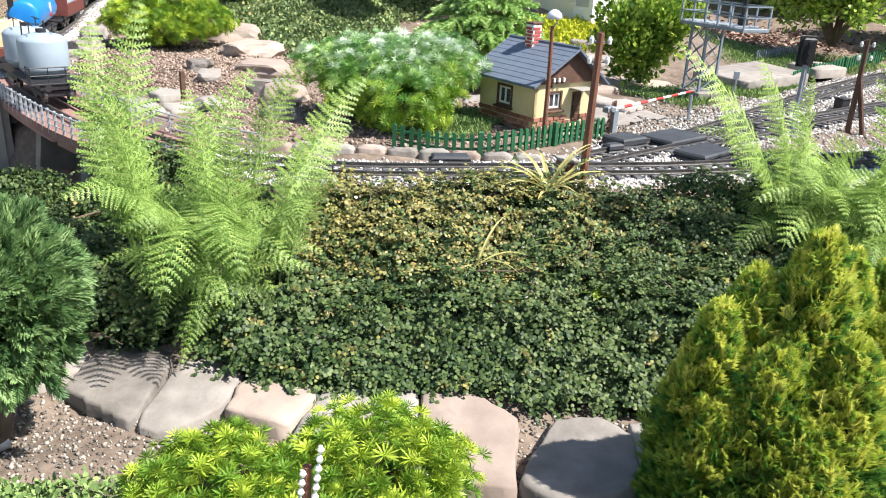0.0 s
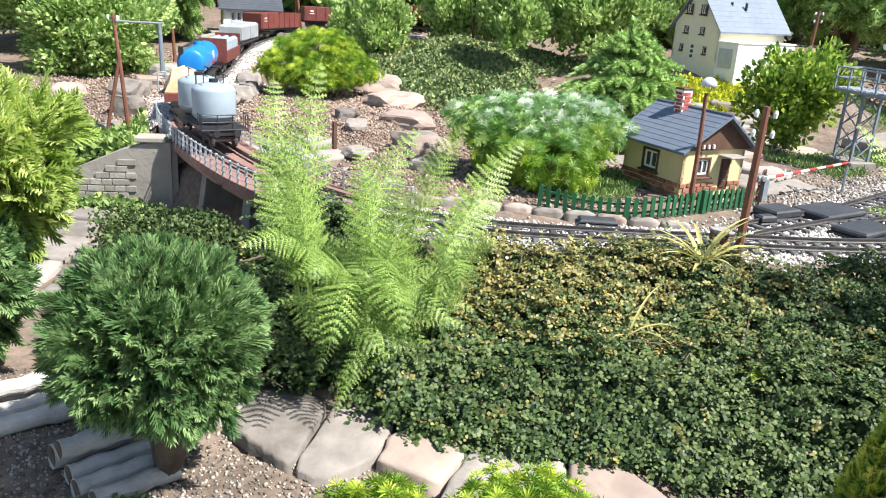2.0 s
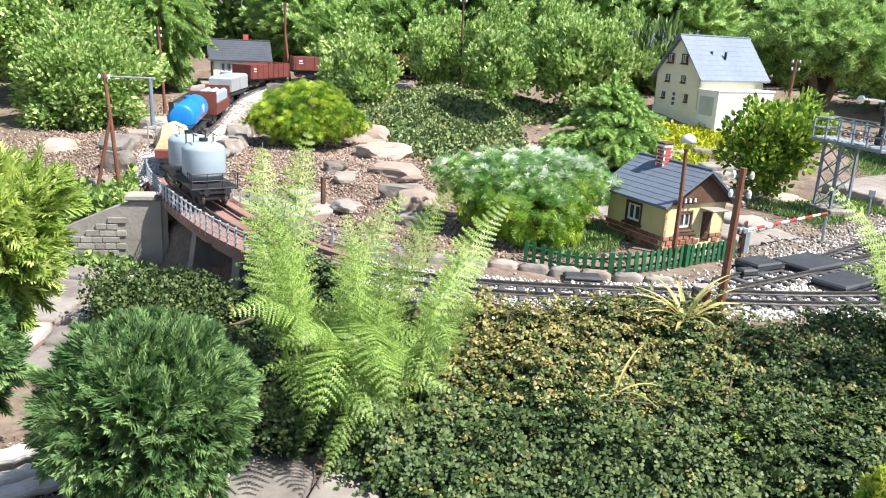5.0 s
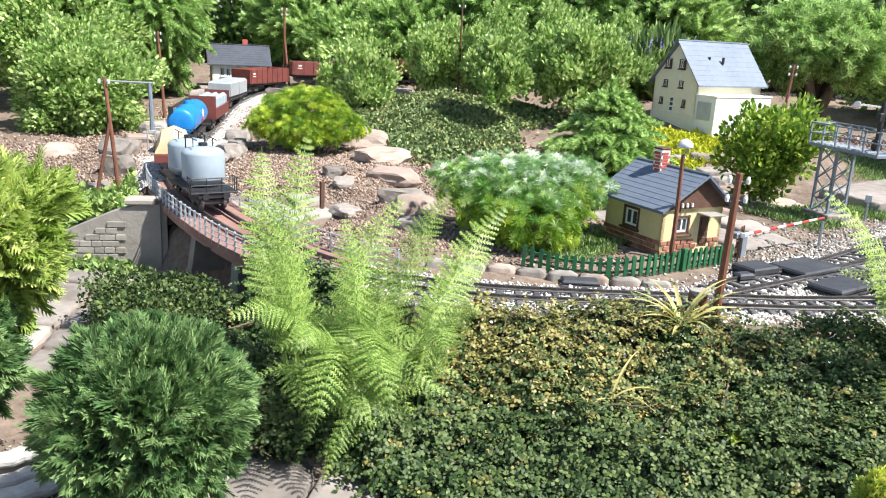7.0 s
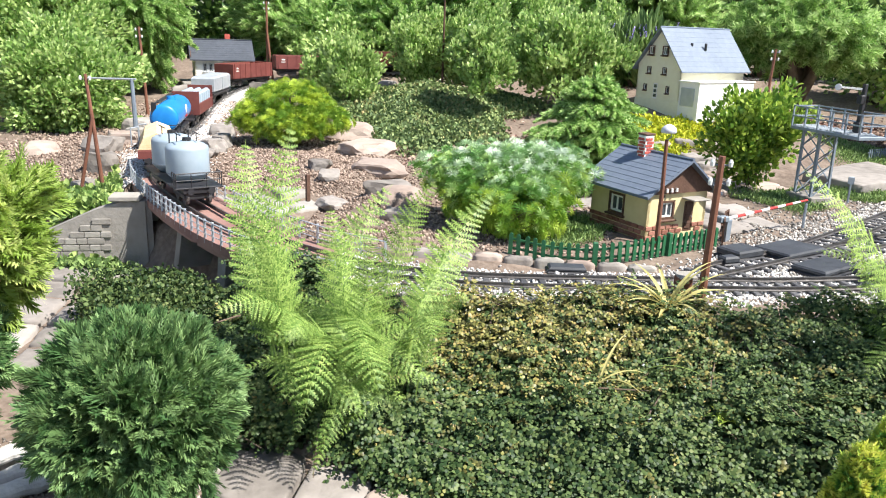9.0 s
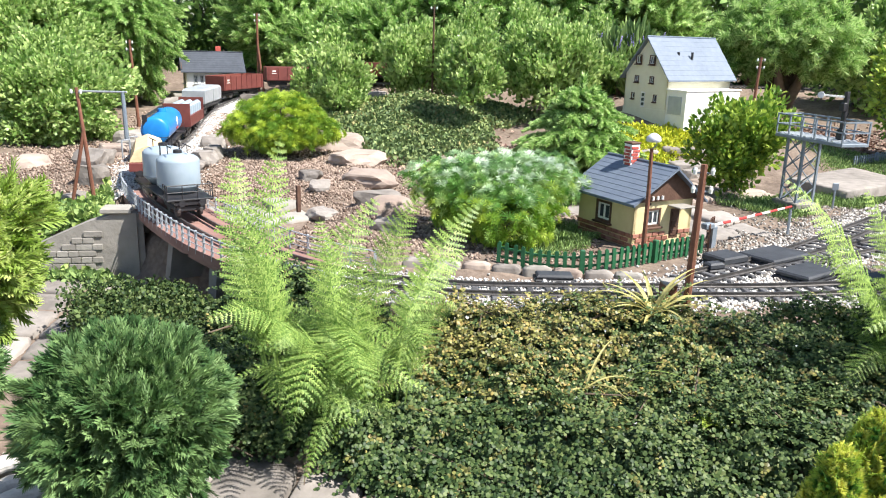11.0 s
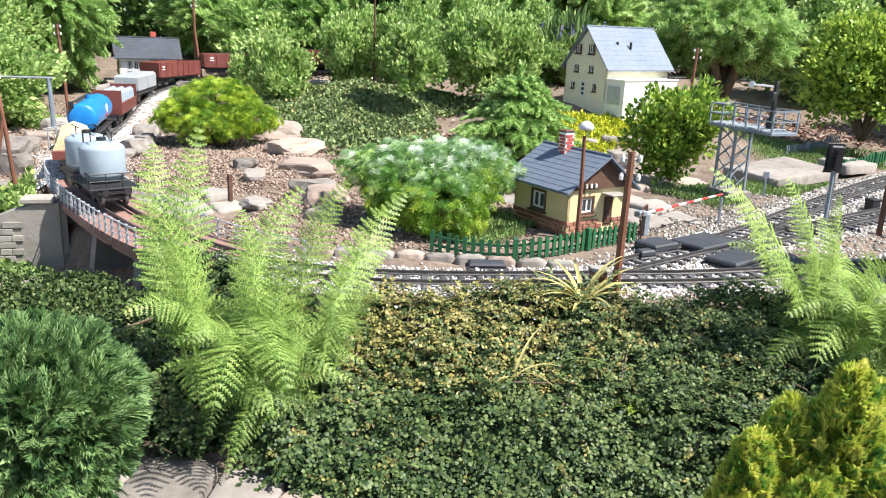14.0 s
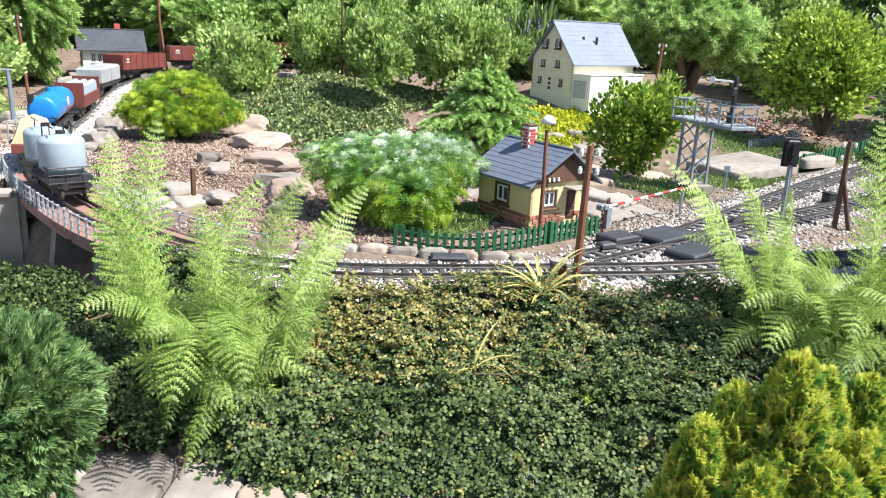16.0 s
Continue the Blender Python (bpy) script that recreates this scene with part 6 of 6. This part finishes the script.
tuft("small broad-leaved weed in the cotoneaster", (0.205, 0.81, -0.07), [(k * 60, 0.03, 30) for k in range(6)], M["yellowbush"], 0.012)

# small white flowers and brown leaves on the bank
def flecks():
    r = np.random.default_rng(77)
    n = 110
    x, y = r.uniform(-0.2, 0.6, n), r.uniform(0.72, 0.98, n)
    pos = np.column_stack([x, y, bank_surface(x, y) + 0.006])
    d = r.normal(size=(n, 3))
    v, t = scatter(*hexleaf(0.4, 0.1), pos, basis(d, r), 0.0042 * (0.6 + 0.8 * r.random(n)))
    put("cotoneaster_blossom", trimesh("cotoneaster_blossom", v, t, M["porcelain"]), None, None, "tiny white blossoms scattered over the cotoneaster", "blossom", "", "stuff")


flecks()

# ---- the far back ----
for k, (x, y, rx, rz, n) in enumerate(((-3.3, 4.8, 0.8, 0.8, 3600), (-2.2, 5.0, 0.7, 0.8, 3600), (-1.1, 5.3, 0.8, 0.75, 3600), (0.1, 5.4, 0.8, 0.8, 3600), (1.3, 5.2, 0.8, 0.85, 3600), (2.3, 4.6, 0.7, 0.8, 3600), (3.1, 3.8, 0.7, 0.8, 3000), (-3.6, 3.6, 0.7, 0.8, 3000), (-2.7, 4.0, 0.5, 0.7, 2600))):
    bush("hedge_shrub", "dense dark green leafy hedge shrub at the garden's edge", "hedge", (x, y, 0.0), (x, y, 0.5), (rx, 0.4, rz), int(n * 3.2), POINTED, 0.05, M["laureld"], 160, 0.7, 0.3, 0.5, 0.22, 0.75, 0.03, 200 + k, group="background hedge")
for k, (x, y, z, rx, rz, n) in enumerate(((-0.55, 4.25, 0.46, 0.28, 0.28, 1300), (-0.05, 4.3, 0.46, 0.3, 0.3, 1400), (0.42, 4.2, 0.45, 0.26, 0.26, 1100), (-1.05, 4.5, 0.40, 0.25, 0.22, 900), (-1.55, 4.4, 0.42, 0.25, 0.28, 1000), (-0.85, 4.15, 0.34, 0.2, 0.18, 800), (-1.25, 4.2, 0.26, 0.2, 0.14, 700))):
    bush("feathery_conifer", "bright green feathery conifer with spreading branches", "tree", (x, y, 0.08), (x, y, z), (rx, 0.22, rz), n, FINGER, 0.13, M["spruce2"], 80, 0.9, 0.1, 0.35, 0.25, 0.7, 0.02, 220 + k, group="background conifers")
for k, (x, y, z, rx, rz, n) in enumerate(((-1.05, 4.02, 0.26, 0.34, 0.13, 2200), (1.55, 3.9, 0.35, 0.3, 0.3, 2200), (1.9, 3.2, 0.33, 0.28, 0.28, 2000), (0.55, 4.3, 0.4, 0.25, 0.3, 1600), (-2.55, 3.35, 0.35, 0.35, 0.36, 2600), (-2.2, 2.15, 0.2, 0.28, 0.26, 2600), (1.75, 2.3, 0.22, 0.25, 0.26, 2000))):
    bush("leafy_shrub", "light green leafy garden shrub", "shrub", (x, y, 0.03), (x, y, z), (rx, 0.25, rz), int(n * 4.5), POINTED, 0.026, M["laurel"], 110, 0.7, 0.5, 0.5, 0.24, 0.7, 0.015, 240 + k, group="garden shrubs")
lav = bush("lavender", "grey-green lavender with violet flower spikes", "plant", (0.28, 3.35, 0.1), (0.30, 3.35, 0.26), (0.14, 0.12, 0.12), 1500, BLADE, 0.09, M["moss"], 40, 0.4, 1.3, 0.3, 0.3, 0.6, 0.006, 260)
rl = np.random.default_rng(3)
pos = np.column_stack([rl.normal(0.30, 0.06, 260), rl.normal(3.35, 0.06, 260), rl.normal(0.36, 0.02, 260)])
vv, tt_ = scatter(*shoot(10, 0.3, 0.16, 1.0, 0.0), pos, basis(rl.normal(size=(260, 3)) * 0.2 + np.array((0, 0, 1)), rl), np.full(260, 0.02))
put("blossom", trimesh("blossom", vv - np.array((0.28, 3.35, 0.1)), tt_, M["blossom"]), lav)


# ---- the goods train, its last wagon on the bridge ----
ARC = curve_through(TRACK, 0.01)
start = min(range(len(ARC)), key=lambda i: (ARC[i] - Vector((-0.800, 1.475, 0))).length)


def on_line(s):
    """Pose on the line s metres beyond the last wagon's place."""
    i = min(start + int(s / 0.01), len(ARC) - 2)
    p, d = ARC[i], ARC[i + 1] - ARC[i - 1]
    return pose(p.x, p.y, float(rail_level(p.y)) + 0.008, 0, 0, math.degrees(math.atan2(d.y, d.x)))


def running_gear(root, L, z=0.030):
    part("frame", Geo().box((0, 0, z), (L, 0.062, 0.010), 0.001), M["black"], root)
    for sx in (-1, 1):
        bx = sx * L * 0.33
        bog = part("bogie", Geo().box((bx, 0, 0.018), (0.085, 0.06, 0.012), 0.002), M["black"], root)
        for dx in (-0.027, 0.027):
            for sy in (-0.0225, 0.0225):
                part("wheel", Geo().tube([(bx + dx, sy - 0.003, 0.0165), (bx + dx, sy + 0.003, 0.0165)], 0.0165, 16), M["rail"], bog)
        for sy in (-0.02, 0.02):
            part("buffer", Geo().tube([(sx * L / 2, sy, z + 0.002), (sx * (L / 2 + 0.012), sy, z + 0.002), (sx * (L / 2 + 0.013), sy, z + 0.002)], [0.003, 0.003, 0.007], 10), M["black"], root)


def gondola(s, load, label, L=0.34):
    root = thing("goods_wagon", on_line(s), label, "railway wagon", "goods train")
    running_gear(root, L)
    h, z = 0.062, 0.036
    part("floor", Geo().box((0, 0, z), (L, 0.088, 0.004)), M["wagon"], root)
    for sy in (-0.045, 0.045):
        part("side_wall", Geo().box((0, sy, z + h / 2), (L, 0.003, h), 0.0008), M["wagon"], root)
        for k in range(8):
            part("stake", Geo().box((-L / 2 + 0.012 + k * (L - 0.024) / 7, sy * 1.045, z + h / 2), (0.005, 0.003, h)), M["wagon"], root)
        part("lettering", Geo().box((-L * 0.4, sy * 1.05, z + h * 0.7), (0.016, 0.0012, 0.006)).box((-L * 0.4, sy * 1.05, z + h * 0.52), (0.022, 0.0012, 0.003)), M["white"], root)
    for sx in (-1, 1):
        part("end_wall", Geo().box((sx * L / 2, 0, z + h / 2), (0.003, 0.093, h), 0.0008), M["wagon"], root)
    g, nx_, ny_ = Geo(), 14, 6
    v = [((i / nx_ - 0.5) * (L - 0.006), (j / ny_ - 0.5) * 0.086, z + h * 0.55 + 0.018 * math.sin(math.pi * j / ny_) * abs(math.sin(2 * math.pi * i / nx_)) + 0.003 * noise.noise(Vector((i * 1.7, j * 1.3, s)))) for i in range(nx_ + 1) for j in range(ny_ + 1)]
    f = [(i * (ny_ + 1) + j, (i + 1) * (ny_ + 1) + j, (i + 1) * (ny_ + 1) + j + 1, i * (ny_ + 1) + j + 1) for i in range(nx_) for j in range(ny_)]
    part("load", g.add(v, f), M[load], root, "heaped load", smooth=True)


# silo wagon, the last of the train
silo = thing("silo_wagon", on_line(0.0), "grey silo wagon with two upright round tanks", "railway wagon", "goods train")
running_gear(silo, 0.28)
for sx in (-0.060, 0.060):
    part("tank", Geo().tube([(sx, 0, z_) for z_ in (0.036, 0.0365, 0.052, 0.054, 0.056, 0.104, 0.106, 0.110, 0.1145, 0.118, 0.120)], [0.02, 0.026, 0.041, 0.0425, 0.043, 0.043, 0.0425, 0.040, 0.033, 0.020, 0.004], 28), M["silo"], silo, smooth=True)
    part("band", Geo().tube([(sx, 0, 0.0545), (sx, 0, 0.0575)], 0.0437, 28), M["steel"], silo)
    part("hatch", Geo().tube([(sx, 0, 0.118), (sx, 0, 0.126)], 0.009, 10), M["black"], silo)
    for sy in (-0.03, 0.03):
        part("stanchion", Geo().tube([(sx, sy * 0.66, 0.112), (sx, sy * 0.66, 0.134)], 0.0012, 5), M["black"], silo)
    part("walkway_rail", Geo().tube([(sx - 0.03, -0.02, 0.134), (sx + 0.03, -0.02, 0.134)], 0.0012, 5).tube([(sx - 0.03, 0.02, 0.134), (sx + 0.03, 0.02, 0.134)], 0.0012, 5), M["black"], silo)
part("ladder", Geo().tube([(0, -0.02, 0.036), (0, -0.02, 0.134)], 0.0016, 5).tube([(0, 0.02, 0.036), (0, 0.02, 0.134)], 0.0016, 5), M["black"], silo)
for sy in (-0.045, 0.045):
    part("end_rail", Geo().tube([(-0.138, sy, 0.036), (-0.138, sy, 0.066), (-0.108, sy, 0.066), (-0.108, sy, 0.036)], 0.0013, 5).tube([(-0.123, sy, 0.036), (-0.123, sy, 0.066)], 0.0011, 5), M["black"], silo)
part("rear_rail", Geo().tube([(-0.138, -0.045, 0.066), (-0.138, 0.045, 0.066)], 0.0013, 5).tube([(-0.138, -0.045, 0.052), (-0.138, 0.045, 0.052)], 0.0011, 5).tube([(-0.138, -0.015, 0.036), (-0.138, -0.015, 0.066)], 0.0011, 5).tube([(-0.138, 0.015, 0.036), (-0.138, 0.015, 0.066)], 0.0011, 5), M["black"], silo)
part("deck", Geo().box((0, 0, 0.0365), (0.285, 0.094, 0.003), 0.0006), M["black"], silo)

sandw = thing("sand_wagon", on_line(0.37), "low brown wagon heaped with yellow sand", "railway wagon", "goods train")
running_gear(sandw, 0.26)
part("tray", Geo().box((0, 0, 0.044), (0.26, 0.088, 0.020), 0.001), M["wagon"], sandw)
part("load", Geo().prism([(-0.043, 0.055), (0.043, 0.055), (0.030, 0.082), (0.0, 0.094), (-0.030, 0.082)], "x", -0.12, 0.12), M["sand"], sandw, "ridge of yellow sand")

tank = thing("tank_wagon", on_line(0.83), "bright blue tank wagon with walkway and ladder", "railway wagon", "goods train")
running_gear(tank, 0.42)
part("tank", Geo().tube([(x_, 0, 0.081) for x_ in (-0.170, -0.1695, -0.167, -0.164, -0.160, -0.157, 0.157, 0.160, 0.164, 0.167, 0.1695, 0.170)], [0.01, 0.028, 0.0345, 0.038, 0.0397, 0.04, 0.04, 0.0397, 0.038, 0.0345, 0.028, 0.01], 30), M["blue"], tank, smooth=True)
part("dome", Geo().tube([(0, 0, 0.118), (0, 0, 0.130)], [0.014, 0.012], 12), M["blue"], tank)
part("walkway", Geo().box((0, 0.018, 0.124), (0.30, 0.014, 0.002)), M["black"], tank)
part("ladder", Geo().box((-0.166, 0.026, 0.080), (0.003, 0.014, 0.092)), M["black"], tank)
for sx in (-0.203, 0.203):
    part("end_platform", Geo().box((sx * 0.94, 0, 0.0365), (0.06, 0.088, 0.003), 0.0006), M["black"], tank)
    part("end_rail", Geo().tube([(sx, -0.04, 0.036), (sx, -0.04, 0.066), (sx, 0.04, 0.066), (sx, 0.04, 0.036)], 0.0014, 5), M["black"], tank)
for sy in (-1, 1):
    part("emblem", Geo().tube([(0.03, sy * 0.0385, 0.09), (0.03, sy * 0.0405, 0.09)], 0.013, 18), M["white"], tank, "round white emblem")
    part("lettering", Geo().box((0.03, sy * 0.0385, 0.070), (0.035, 0.004, 0.006)), M["red"], tank)

bott = thing("cylinder_wagon", on_line(1.29), "red-brown wagon loaded with rows of gas cylinders", "railway wagon", "goods train")
running_gear(bott, 0.30)
part("body", Geo().box((0, 0, 0.054), (0.30, 0.088, 0.036), 0.001), M["wagon"], bott)
for sx in (-0.15, 0.15):
    part("end_wall", Geo().box((sx, 0, 0.075), (0.003, 0.09, 0.08), 0.0008), M["wagon"], bott)
for i in range(6):
    for j in range(3):
        part("cylinder", Geo().tube([(-0.118 + i * 0.047, -0.028 + j * 0.028, 0.072), (-0.118 + i * 0.047, -0.028 + j * 0.028, 0.100), (-0.118 + i * 0.047, -0.028 + j * 0.028, 0.108)], [0.013, 0.013, 0.005], 12), M["silo"], bott)
cont = thing("container_wagon", on_line(1.70), "flat wagon with two pale tarpaulin-covered loads", "railway wagon", "goods train")
running_gear(cont, 0.32)
part("floor", Geo().box((0, 0, 0.038), (0.32, 0.088, 0.006), 0.001), M["black"], cont)
for sx in (-0.078, 0.078):
    part("covered_load", Geo().box((sx, 0, 0.073), (0.148, 0.088, 0.064), 0.008), M["silver"], cont)
gondola(2.10, "sand", "red-brown open goods wagon loaded with pale sand")
gondola(2.50, "coal", "red-brown open goods wagon loaded with coal")
gondola(2.90, "coal", "red-brown open goods wagon heaped with coal")

loco = thing("diesel_locomotive", on_line(3.44), "red and white diesel locomotive with a white roof", "locomotive", "goods train")
running_gear(loco, 0.58)
sec = [(-0.05, 0.030), (0.05, 0.030), (0.051, 0.085), (-0.051, 0.085)]
part("body", Geo().prism(sec, "x", -0.30, 0.30), M["locored"], loco)
part("stripe", Geo().prism([(-0.0520, 0.046), (0.0520, 0.046), (0.0522, 0.054), (-0.0522, 0.054)], "x", -0.301, 0.301), M["white"], loco)
part("roof", Geo().prism([(-0.0515, 0.085), (0.0515, 0.085), (0.050, 0.108), (0.040, 0.126), (0.020, 0.135), (-0.020, 0.135), (-0.040, 0.126), (-0.050, 0.108)], "x", -0.285, 0.285), M["white"], loco, "white cab and roof")
for sx in (-1, 1):
    part("nose", Geo().prism([(sx * 0.285, 0.086), (sx * 0.318, 0.086), (sx * 0.288, 0.125), (sx * 0.285, 0.13)], "y", -0.048, 0.048), M["white"], loco)
    part("snout", Geo().prism([(sx * 0.30, 0.030), (sx * 0.325, 0.034), (sx * 0.322, 0.083), (sx * 0.30, 0.085)], "y", -0.046, 0.046), M["locored"], loco)
    for sy in (-0.022, 0.022):
        part("windscreen", Geo().box((sx * 0.306, sy, 0.105), (0.004, 0.034, 0.022), 0.001, None), M["glass"], loco)
        part("headlight", Geo().tube([(sx * 0.324, sy * 1.4, 0.05), (sx * 0.328, sy * 1.4, 0.05)], 0.006, 10), M["porcelain"], loco)
    for sy in (-0.0522, 0.0522):
        part("cab_window", Geo().box((sx * 0.255, sy, 0.104), (0.03, 0.002, 0.022)), M["glass"], loco)
for k in range(7):
    for sy in (-0.0522, 0.0522):
        part("side_window", Geo().box((-0.18 + k * 0.06, sy, 0.075), (0.022, 0.002, 0.012)), M["glass"], loco)


# ---- sleepers ----
sleepers(track, MAIN, 18, 318)
sleepers(side1, L1, 0, 120)
sleepers(side2, L2, 0, 120)
